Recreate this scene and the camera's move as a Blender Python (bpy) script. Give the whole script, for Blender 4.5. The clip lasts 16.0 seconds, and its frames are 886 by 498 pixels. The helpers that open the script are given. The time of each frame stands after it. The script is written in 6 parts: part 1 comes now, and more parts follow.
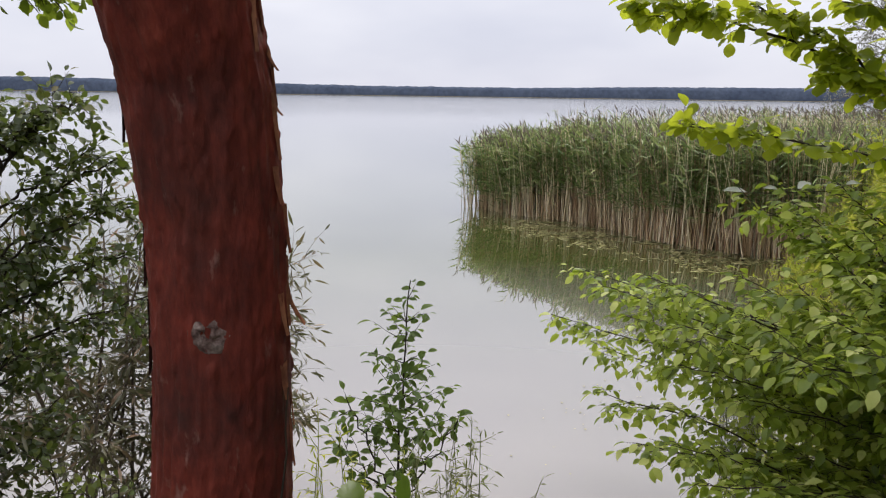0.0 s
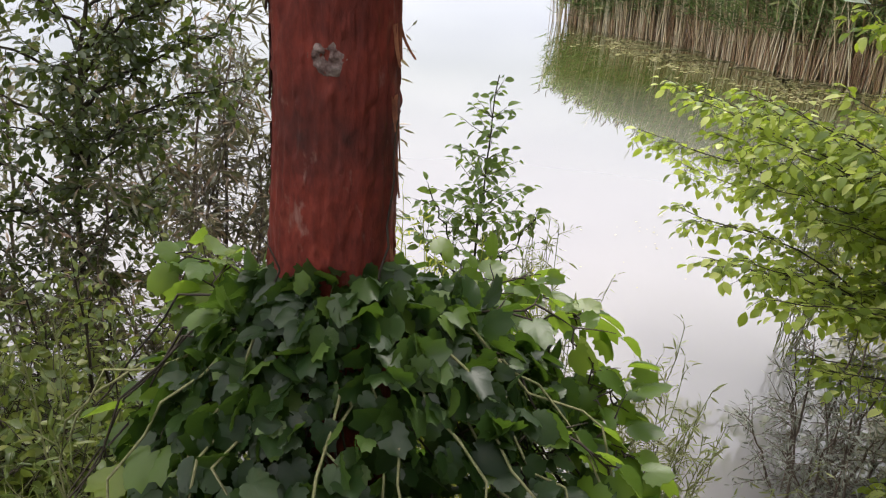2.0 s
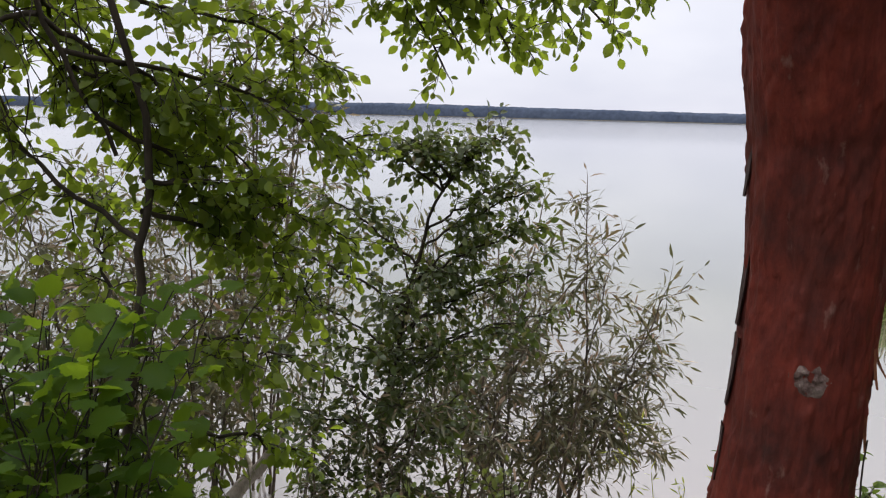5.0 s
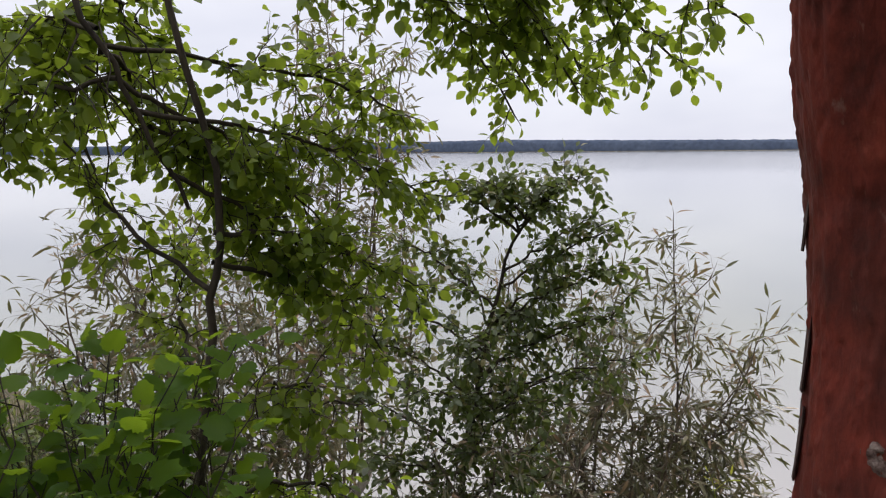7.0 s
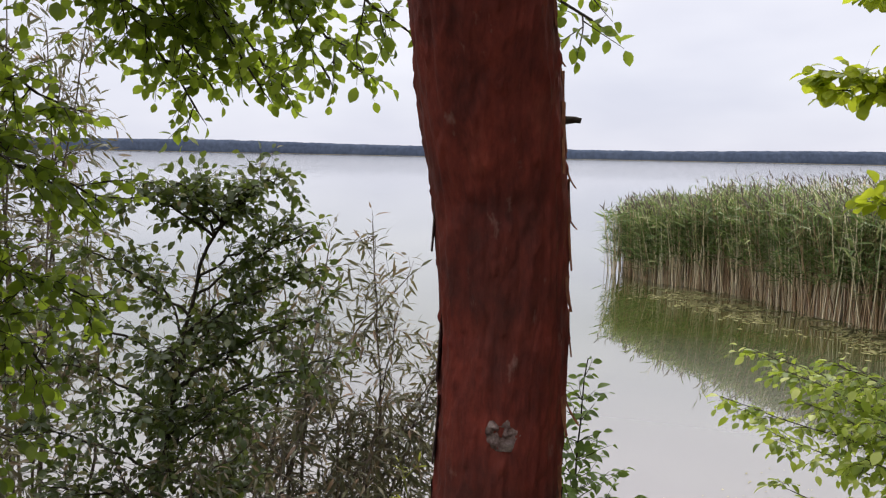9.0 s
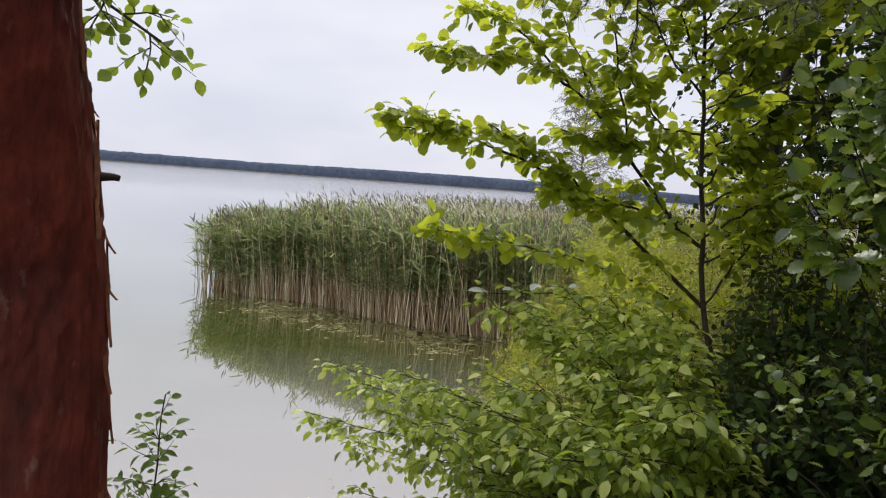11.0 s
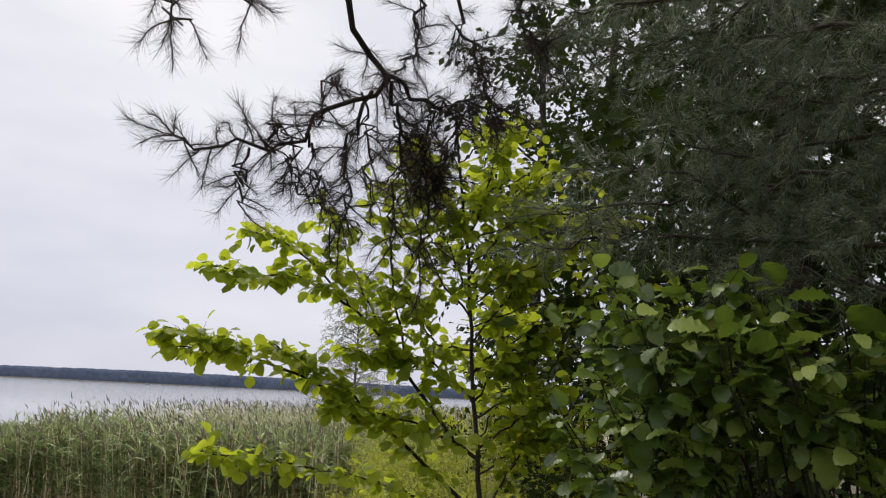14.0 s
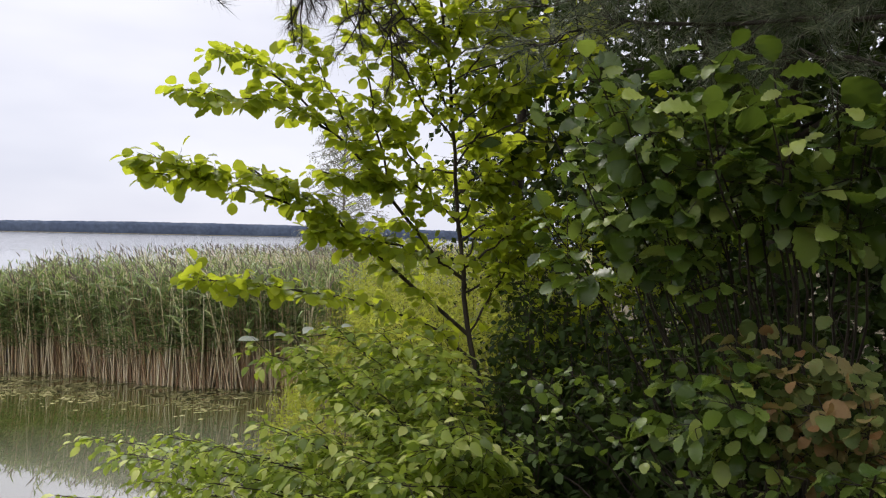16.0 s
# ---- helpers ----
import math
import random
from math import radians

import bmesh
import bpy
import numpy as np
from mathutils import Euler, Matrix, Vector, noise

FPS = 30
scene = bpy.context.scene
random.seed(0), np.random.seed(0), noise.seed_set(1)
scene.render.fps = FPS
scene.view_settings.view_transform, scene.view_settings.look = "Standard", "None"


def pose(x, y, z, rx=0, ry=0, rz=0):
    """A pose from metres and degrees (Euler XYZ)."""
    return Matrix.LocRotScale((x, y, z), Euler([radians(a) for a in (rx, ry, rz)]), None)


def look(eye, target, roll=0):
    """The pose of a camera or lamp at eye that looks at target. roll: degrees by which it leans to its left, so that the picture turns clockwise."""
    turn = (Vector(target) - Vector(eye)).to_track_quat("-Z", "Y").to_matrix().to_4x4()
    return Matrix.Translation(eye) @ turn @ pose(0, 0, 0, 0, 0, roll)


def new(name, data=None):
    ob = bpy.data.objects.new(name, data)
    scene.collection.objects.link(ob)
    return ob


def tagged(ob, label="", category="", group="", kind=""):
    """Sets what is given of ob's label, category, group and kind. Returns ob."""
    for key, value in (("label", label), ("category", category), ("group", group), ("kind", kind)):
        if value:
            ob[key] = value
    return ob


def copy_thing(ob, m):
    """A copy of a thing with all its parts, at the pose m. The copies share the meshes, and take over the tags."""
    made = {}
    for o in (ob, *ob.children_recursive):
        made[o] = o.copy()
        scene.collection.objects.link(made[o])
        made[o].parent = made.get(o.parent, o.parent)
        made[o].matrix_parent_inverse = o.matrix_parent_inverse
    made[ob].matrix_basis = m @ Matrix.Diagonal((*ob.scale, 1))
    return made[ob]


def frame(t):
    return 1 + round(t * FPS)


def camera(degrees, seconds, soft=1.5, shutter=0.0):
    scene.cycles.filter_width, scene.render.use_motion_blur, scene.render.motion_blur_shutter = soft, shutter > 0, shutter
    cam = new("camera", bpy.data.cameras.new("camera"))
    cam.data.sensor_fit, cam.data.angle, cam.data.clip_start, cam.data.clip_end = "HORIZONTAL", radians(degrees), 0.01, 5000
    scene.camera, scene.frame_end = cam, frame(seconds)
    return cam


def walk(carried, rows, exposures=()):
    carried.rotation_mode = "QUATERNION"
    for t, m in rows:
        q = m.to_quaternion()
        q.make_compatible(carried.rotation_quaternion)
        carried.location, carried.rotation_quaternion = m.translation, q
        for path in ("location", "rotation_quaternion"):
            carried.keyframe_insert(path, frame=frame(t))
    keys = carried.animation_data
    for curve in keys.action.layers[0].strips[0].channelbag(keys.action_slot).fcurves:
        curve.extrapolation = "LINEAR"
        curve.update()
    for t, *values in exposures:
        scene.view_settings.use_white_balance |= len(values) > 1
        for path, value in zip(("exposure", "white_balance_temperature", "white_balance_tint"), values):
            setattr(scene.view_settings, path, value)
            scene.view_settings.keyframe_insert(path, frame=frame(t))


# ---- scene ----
cam = camera(61.8, 16.0, soft=1.2)
PATH = [
    (0, (-0.047, 0.208, 3.19), (-0.056, 2.166, 2.783), 0.8),
    (0.5, (-0.055, 0.185, 3.155), (-0.076, 2.103, 2.59), 1.7),
    (1, (-0.055, 0.15, 3.116), (-0.091, 2.041, 2.464), 2.5),
    (1.5, (-0.069, 0.14, 3.083), (-0.164, 1.972, 2.286), 3.0),
    (2, (-0.086, 0.129, 3.081), (-0.269, 1.922, 2.214), 2.8),
    (2.5, (-0.117, 0.12, 3.078), (-0.451, 1.873, 2.174), 2.0),
    (3, (-0.15, 0.121, 3.086), (-0.634, 1.833, 2.172), 1.2),
    (3.5, (-0.24, 0.098, 3.121), (-0.793, 1.818, 2.264), 1.0),
    (4, (-0.316, 0.077, 3.162), (-0.93, 1.863, 2.503), 1.4),
    (4.5, (-0.37, 0.043, 3.185), (-1.082, 1.847, 2.704), 1.7),
    (5, (-0.429, 0.004, 3.232), (-1.265, 1.784, 2.877), 1.4),
    (5.2, (-0.433, 0.013, 3.257), (-1.359, 1.759, 2.95), 0.8),
    (7.3, (-0.357, 0.096, 3.266), (-1.422, 1.769, 3.005), -0.5),
    (7.5, (-0.351, 0.092, 3.268), (-1.369, 1.793, 3.004), -0.4),
    (8, (-0.335, 0.104, 3.261), (-1.231, 1.874, 3.002), -0.2),
    (8.5, (-0.323, 0.105, 3.261), (-1.065, 1.944, 3.003), -0.1),
    (9, (-0.27, 0.141, 3.265), (-0.64, 2.091, 3.014), 1.1),
    (9.5, (-0.207, 0.191, 3.27), (-0.191, 2.178, 3.039), 2.3),
    (10, (-0.176, 0.216, 3.275), (0.01, 2.194, 3.047), 3.2),
    (10.2, (-0.16, 0.222, 3.286), (0.097, 2.193, 3.063), 3.5),
    (12.3, (-0.322, 0.182, 3.391), (0.882, 1.777, 3.311), 3.8),
    (12.5, (-0.317, 0.169, 3.387), (0.896, 1.757, 3.328), 3.6),
    (13, (-0.329, 0.167, 3.44), (0.897, 1.742, 3.574), 3.0),
    (13.5, (-0.332, 0.15, 3.444), (0.846, 1.742, 3.733), 2.9),
    (14, (-0.329, 0.147, 3.478), (0.836, 1.729, 3.87), 2.9),
    (14.5, (-0.312, 0.142, 3.428), (0.858, 1.721, 3.805), 2.7),
    (15, (-0.298, 0.178, 3.426), (0.886, 1.768, 3.703), 2.1),
    (15.5, (-0.29, 0.195, 3.384), (0.908, 1.793, 3.486), 1.5),
    (16, (-0.239, 0.211, 3.328), (0.988, 1.791, 3.3005), 1.2),
]
EXPOSURES = [(0.0, 0.0), (0.6, 0.1), (1.6, 0.52), (2.6, 0.66), (3.8, 0.64), (4.8, 0.1), (8.5, 0.08), (10.2, 0.0), (12.3, 0.04), (13.6, -0.15), (15.0, -0.12), (16.0, 0.12)]
walk(cam, [(t, look(eye, target, roll)) for t, eye, target, roll in PATH], EXPOSURES)

# ---- sky and light ----
SUN_AZ, SUN_EL = 18.0, 50.0      # degrees clockwise from +y, degrees above the horizon
world = bpy.data.worlds.new("sky")
scene.world = world
world.use_nodes = True
wn, wl = world.node_tree.nodes, world.node_tree.links
wn.clear()
sky = wn.new("ShaderNodeTexSky")
sky.sky_type, sky.sun_disc = "NISHITA", False
sky.sun_elevation, sky.sun_rotation = radians(SUN_EL), radians(SUN_AZ)
clear = wn.new("ShaderNodeBackground")
clear.inputs["Strength"].default_value = 0.08
wl.new(sky.outputs[0], clear.inputs["Color"])
w_co = wn.new("ShaderNodeTexCoord")
w_map = wn.new("ShaderNodeMapping")
w_map.inputs["Scale"].default_value = (1.6, 1.6, 4.5)
w_noise = wn.new("ShaderNodeTexNoise")
w_noise.inputs["Scale"].default_value, w_noise.inputs["Detail"].default_value = 1.3, 4.0
w_ramp = wn.new("ShaderNodeValToRGB")
w_ramp.color_ramp.elements[0].position, w_ramp.color_ramp.elements[0].color = 0.34, (0.83, 0.84, 0.89, 1)
w_ramp.color_ramp.elements[1].position, w_ramp.color_ramp.elements[1].color = 0.68, (1.08, 1.07, 1.06, 1)
w_sep = wn.new("ShaderNodeSeparateXYZ")
w_up = wn.new("ShaderNodeValToRGB")
for _ in range(3):
    w_up.color_ramp.elements.new(0.5)
for _el, (_p, _c) in zip(w_up.color_ramp.elements, ((0.0, (0.74, 0.75, 0.83)), (0.18, (0.76, 0.765, 0.84)), (0.5, (0.97, 0.955, 0.97)), (0.66, (1.3, 1.27, 1.26)), (1.0, (2.3, 2.22, 2.16)))):
    _el.position, _el.color = _p, (*_c, 1)
w_mul = wn.new("ShaderNodeMix")
w_mul.data_type, w_mul.blend_type = "RGBA", "MULTIPLY"
w_mul.inputs[0].default_value = 1.0
overcast = wn.new("ShaderNodeBackground")
overcast.inputs["Strength"].default_value = 1.15
w_mix = wn.new("ShaderNodeMixShader")
w_mix.inputs[0].default_value = 0.93
w_out = wn.new("ShaderNodeOutputWorld")
wl.new(w_co.outputs["Generated"], w_map.inputs["Vector"])
wl.new(w_map.outputs[0], w_noise.inputs["Vector"])
wl.new(w_noise.outputs[0], w_ramp.inputs[0])
wl.new(w_co.outputs["Generated"], w_sep.inputs[0])
wl.new(w_sep.outputs["Z"], w_up.inputs[0])
wl.new(w_ramp.outputs[0], w_mul.inputs[6])
wl.new(w_up.outputs[0], w_mul.inputs[7])
wl.new(w_mul.outputs[2], overcast.inputs["Color"])
wl.new(clear.outputs[0], w_mix.inputs[1])
wl.new(overcast.outputs[0], w_mix.inputs[2])
wl.new(w_mix.outputs[0], w_out.inputs[0])

sun = new("sun", bpy.data.lights.new("sun", "SUN"))
sun.data.energy, sun.data.angle, sun.data.color = 1.5, radians(16), (1.0, 0.95, 0.86)
_a, _e = radians(SUN_AZ), radians(SUN_EL)
sun.matrix_world = look((20 * math.sin(_a) * math.cos(_e), 20 * math.cos(_a) * math.cos(_e), 20 * math.sin(_e)), (0, 0, 0))


# ---- materials ----
def material(name):
    m = bpy.data.materials.new(name)
    m.use_nodes = True
    nt = m.node_tree
    nt.nodes.clear()
    return m, nt.nodes, nt.links, nt.nodes.new("ShaderNodeOutputMaterial")


def ramp(nodes, stops):
    r = nodes.new("ShaderNodeValToRGB")
    els = r.color_ramp.elements
    while len(els) < len(stops):
        els.new(0.5)
    for el, (p, c) in zip(els, stops):
        el.position, el.color = p, (*c, 1)
    return r


def noise_tex(nodes, links, scale, detail=4.0, stretch=None, rough=0.55):
    co = nodes.new("ShaderNodeTexCoord")
    tex = nodes.new("ShaderNodeTexNoise")
    tex.inputs["Scale"].default_value, tex.inputs["Detail"].default_value, tex.inputs["Roughness"].default_value = scale, detail, rough
    if stretch:
        mp = nodes.new("ShaderNodeMapping")
        mp.inputs["Scale"].default_value = stretch
        links.new(co.outputs["Object"], mp.inputs[0])
        links.new(mp.outputs[0], tex.inputs["Vector"])
    else:
        links.new(co.outputs["Object"], tex.inputs["Vector"])
    return tex


def mixed(nodes, links, a, b, fac, mode="MIX"):
    m = nodes.new("ShaderNodeMix")
    m.data_type, m.blend_type = "RGBA", mode
    for sock, v in ((m.inputs[0], fac), (m.inputs[6], a), (m.inputs[7], b)):
        if hasattr(v, "links"):
            links.new(v, sock)
        elif isinstance(v, tuple):
            sock.default_value = (*v, 1)
        else:
            sock.default_value = v
    return m.outputs[2]


def leaf_material(name, stops, through_light, share=0.4, rough=0.5, blotch=(0.10, 0.08, 0.02), blotch_amount=0.25, spec=0.22):
    """Foliage: each leaf its own tint, fine mottling, light that shines through the blade."""
    m, n, l, out = material(name)
    info, geo = n.new("ShaderNodeObjectInfo"), n.new("ShaderNodeNewGeometry")
    add, frac = n.new("ShaderNodeMath"), n.new("ShaderNodeMath")
    add.operation, frac.operation = "ADD", "FRACT"
    l.new(info.outputs["Random"], add.inputs[0])
    l.new(geo.outputs["Random Per Island"], add.inputs[1])
    l.new(add.outputs[0], frac.inputs[0])
    tint = ramp(n, stops)
    l.new(frac.outputs[0], tint.inputs[0])
    fine = noise_tex(n, l, 90.0, 3.0)
    spots = ramp(n, [(0.55, (0, 0, 0)), (0.8, (1, 1, 1))])
    l.new(fine.outputs[0], spots.inputs[0])
    sc = n.new("ShaderNodeMath")
    sc.operation = "MULTIPLY"
    sc.inputs[1].default_value = blotch_amount
    l.new(spots.outputs[0], sc.inputs[0])
    col = mixed(n, l, tint.outputs[0], blotch, sc.outputs[0])
    bsdf, tr, mx = n.new("ShaderNodeBsdfPrincipled"), n.new("ShaderNodeBsdfTranslucent"), n.new("ShaderNodeMixShader")
    l.new(col, bsdf.inputs["Base Color"])
    bsdf.inputs["Roughness"].default_value = rough
    bsdf.inputs["Specular IOR Level"].default_value = spec
    l.new(mixed(n, l, tint.outputs[0], through_light, 0.65), tr.inputs["Color"])
    bump = n.new("ShaderNodeBump")
    bump.inputs["Strength"].default_value, bump.inputs["Distance"].default_value = 0.25, 0.003
    l.new(fine.outputs[0], bump.inputs["Height"])
    l.new(bump.outputs[0], bsdf.inputs["Normal"])
    mx.inputs[0].default_value = share
    l.new(bsdf.outputs[0], mx.inputs[1])
    l.new(tr.outputs[0], mx.inputs[2])
    l.new(mx.outputs[0], out.inputs[0])
    return m


def rough_material(name, stops, scale, stretch=None, rough=0.85, bump=0.4, depth=0.01, second=None, spec=0.3):
    """Bark, earth and the like: two scales of colour noise and a relief."""
    m, n, l, out = material(name)
    big = noise_tex(n, l, scale, 6.0, stretch)
    fine = noise_tex(n, l, scale * 6, 5.0, stretch)
    tint = ramp(n, stops)
    l.new(big.outputs[0], tint.inputs[0])
    col = tint.outputs[0]
    dark = ramp(n, [(0.3, (0.45, 0.45, 0.45)), (0.7, (1.15, 1.15, 1.15))])
    l.new(fine.outputs[0], dark.inputs[0])
    col = mixed(n, l, col, dark.outputs[0], 0.6, "MULTIPLY")
    if second:
        spot = noise_tex(n, l, scale * 0.45, 5.0)
        mask = ramp(n, [(second[1], (0, 0, 0)), (second[1] + 0.12, (1, 1, 1))])
        l.new(spot.outputs[0], mask.inputs[0])
        col = mixed(n, l, col, second[0], mask.outputs[0])
    bsdf = n.new("ShaderNodeBsdfPrincipled")
    bsdf.inputs["Roughness"].default_value, bsdf.inputs["Specular IOR Level"].default_value = rough, spec
    l.new(col, bsdf.inputs["Base Color"])
    b = n.new("ShaderNodeBump")
    b.inputs["Strength"].default_value, b.inputs["Distance"].default_value = bump, depth
    both = mixed(n, l, big.outputs["Color"], fine.outputs["Color"], 0.5)
    l.new(both, b.inputs["Height"])
    l.new(b.outputs[0], bsdf.inputs["Normal"])
    l.new(bsdf.outputs[0], out.inputs[0])
    return m


def water_material():
    m, n, l, out = material("lake_water")
    co = n.new("ShaderNodeTexCoord")
    mp = n.new("ShaderNodeMapping")
    mp.inputs["Scale"].default_value = (0.6, 2.2, 1)
    l.new(co.outputs["Object"], mp.inputs[0])
    waves, swell = n.new("ShaderNodeTexNoise"), n.new("ShaderNodeTexNoise")
    waves.inputs["Scale"].default_value, waves.inputs["Detail"].default_value = 2.4, 3.0
    swell.inputs["Scale"].default_value, swell.inputs["Detail"].default_value = 0.06, 3.0
    l.new(mp.outputs[0], waves.inputs["Vector"])
    l.new(mp.outputs[0], swell.inputs["Vector"])
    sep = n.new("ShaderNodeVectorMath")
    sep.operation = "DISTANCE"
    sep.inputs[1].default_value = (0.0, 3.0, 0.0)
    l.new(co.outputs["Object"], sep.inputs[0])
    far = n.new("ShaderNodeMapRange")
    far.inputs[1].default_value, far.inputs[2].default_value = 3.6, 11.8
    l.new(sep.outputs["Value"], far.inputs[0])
    # olive dark of the reed reflections put into the body colour by distance
    far_body = ramp(n, [(0.35, WATER_FAR), (0.65, tuple(1.15 * c for c in WATER_FAR))])
    near_body = ramp(n, [(0.35, WATER_NEAR), (0.65, tuple(0.9 * c for c in WATER_NEAR))])
    l.new(swell.outputs[0], far_body.inputs[0])
    l.new(swell.outputs[0], near_body.inputs[0])
    body = mixed(n, l, near_body.outputs[0], far_body.outputs[0], far.outputs[0])
    bsdf, gloss, mx = n.new("ShaderNodeBsdfDiffuse"), n.new("ShaderNodeBsdfGlossy"), n.new("ShaderNodeMixShader")
    l.new(body, bsdf.inputs["Color"])
    calm = n.new("ShaderNodeMapRange")
    calm.inputs[1].default_value, calm.inputs[2].default_value = 18.0, 160.0
    calm.inputs[3].default_value, calm.inputs[4].default_value = 0.006, 0.09
    l.new(sep.outputs["Value"], calm.inputs[0])
    l.new(calm.outputs[0], gloss.inputs["Roughness"])
    gloss.inputs["Color"].default_value = (0.97, 0.97, 0.98, 1)
    lw, pw = n.new("ShaderNodeLayerWeight"), n.new("ShaderNodeMath")
    lw.inputs["Blend"].default_value = 0.5
    pw.operation = "POWER"
    pw.inputs[1].default_value = WATER_GLOSS
    l.new(lw.outputs["Facing"], pw.inputs[0])
    l.new(pw.outputs[0], mx.inputs[0])
    l.new(bsdf.outputs[0], mx.inputs[1])
    l.new(gloss.outputs[0], mx.inputs[2])
    bump = n.new("ShaderNodeBump")
    bump.inputs["Strength"].default_value, bump.inputs["Distance"].default_value = 1.0, 1.0
    chop = n.new("ShaderNodeMapRange")
    chop.inputs[1].default_value, chop.inputs[2].default_value = 15.0, 260.0
    chop.inputs[3].default_value, chop.inputs[4].default_value = 0.00025, 0.004
    l.new(sep.outputs["Value"], chop.inputs[0])
    hgt = n.new("ShaderNodeMath")
    hgt.operation = "MULTIPLY"
    l.new(waves.outputs[0], hgt.inputs[0])
    l.new(chop.outputs[0], hgt.inputs[1])
    l.new(hgt.outputs[0], bump.inputs["Height"])
    l.new(bump.outputs[0], gloss.inputs["Normal"])
    l.new(mx.outputs[0], out.inputs[0])
    return m


# body colour near the bank, body colour far out, gloss exponent
WATER_NEAR, WATER_FAR, WATER_GLOSS = (0.315, 0.298, 0.308), (0.062, 0.072, 0.020), 2.35

M_WATER = water_material()
M_GROUND = rough_material("bank_earth", [(0.3, (0.05, 0.04, 0.02)), (0.55, (0.10, 0.08, 0.045)), (0.8, (0.06, 0.08, 0.02))], 3.0, bump=0.8, depth=0.04)
def bark_material():
    """Stripped red bark: fibrous streaks, dark pits, pale scrapes."""
    m, n, l, out = material("red_pine_bark")
    streak = noise_tex(n, l, 18.0, 8.0, (1.6, 1.6, 0.45), 0.66)
    patch = noise_tex(n, l, 11.0, 7.0, (1.0, 1.0, 0.75), 0.64)
    fine = noise_tex(n, l, 95.0, 5.0, (1.0, 1.0, 0.35), 0.6)
    pale = noise_tex(n, l, 24.0, 6.0, (1.2, 1.2, 0.5), 0.65)
    col = ramp(n, [(0.28, (0.060, 0.015, 0.012)), (0.42, (0.130, 0.022, 0.015)), (0.57, (0.195, 0.032, 0.020)), (0.75, (0.24, 0.056, 0.036))])
    l.new(patch.outputs[0], col.inputs[0])
    st = ramp(n, [(0.34, (0.5, 0.46, 0.46)), (0.5, (0.95, 0.95, 0.95)), (0.68, (1.25, 1.2, 1.15))])
    l.new(streak.outputs[0], st.inputs[0])
    c = mixed(n, l, col.outputs[0], st.outputs[0], 0.6, "MULTIPLY")
    # broad dark brown patches at random
    brown_patch = noise_tex(n, l, 4.5, 5.0, (1.0, 1.0, 0.55), 0.6)
    gm = ramp(n, [(0.50, (0, 0, 0)), (0.70, (0.5, 0.5, 0.5))])
    l.new(brown_patch.outputs[0], gm.inputs[0])
    c = mixed(n, l, c, (0.050, 0.026, 0.022), gm.outputs[0])
    fi = ramp(n, [(0.32, (0.55, 0.5, 0.5)), (0.6, (1.1, 1.1, 1.1))])
    l.new(fine.outputs[0], fi.inputs[0])
    c = mixed(n, l, c, fi.outputs[0], 0.6, "MULTIPLY")
    pm = ramp(n, [(0.62, (0, 0, 0)), (0.74, (0.6, 0.6, 0.6))])
    l.new(pale.outputs[0], pm.inputs[0])
    c = mixed(n, l, c, (0.30, 0.18, 0.15), pm.outputs[0])
    bsdf = n.new("ShaderNodeBsdfPrincipled")
    bsdf.inputs["Roughness"].default_value, bsdf.inputs["Specular IOR Level"].default_value = 0.72, 0.35
    l.new(c, bsdf.inputs["Base Color"])
    h = mixed(n, l, streak.outputs["Color"], fine.outputs["Color"], 0.35)
    h = mixed(n, l, h, patch.outputs["Color"], 0.35)
    b = n.new("ShaderNodeBump")
    b.inputs["Strength"].default_value, b.inputs["Distance"].default_value = 1.0, 0.011
    l.new(h, b.inputs["Height"])
    l.new(b.outputs[0], bsdf.inputs["Normal"])
    l.new(bsdf.outputs[0], out.inputs[0])
    return m


M_RED = bark_material()
M_FLAP = rough_material("peeling_bark", [(0.3, (0.15, 0.045, 0.025)), (0.7, (0.38, 0.16, 0.08))], 20.0, rough=0.7, bump=0.3, depth=0.004)
M_SLAB = rough_material("old_bark", [(0.3, (0.035, 0.018, 0.018)), (0.7, (0.10, 0.055, 0.05))], 20.0, rough=0.85, bump=0.5, depth=0.005)
M_KNOT = rough_material("knot_scar", [(0.32, (0.08, 0.04, 0.035)), (0.5, (0.24, 0.17, 0.155)), (0.7, (0.46, 0.39, 0.36))], 55.0, bump=0.8, depth=0.006)
M_RUNNER = rough_material("vine_runner", [(0.3, (0.14, 0.15, 0.06)), (0.7, (0.30, 0.29, 0.15))], 30.0, bump=0.3, depth=0.002)
M_TWIG = rough_material("dark_twig_bark", [(0.3, (0.025, 0.02, 0.016)), (0.7, (0.07, 0.055, 0.04))], 12.0, stretch=(1, 1, 0.3), bump=0.4)
M_GREYBARK = rough_material("grey_bark", [(0.3, (0.09, 0.07, 0.055)), (0.7, (0.22, 0.17, 0.135))], 9.0, stretch=(1, 1, 0.4), bump=0.5)
M_DRIFT = rough_material("bleached_wood", [(0.3, (0.30, 0.26, 0.22)), (0.7, (0.52, 0.47, 0.42))], 9.0, stretch=(1, 1, 0.4), bump=0.4)
# distance haze is mixed into the forest colour as blue-grey
M_HAZED_FOREST = rough_material("hazed_forest", [(0.3, (0.062, 0.080, 0.125)), (0.7, (0.092, 0.115, 0.165))], 0.02, rough=1.0, bump=0.0, spec=0.0)
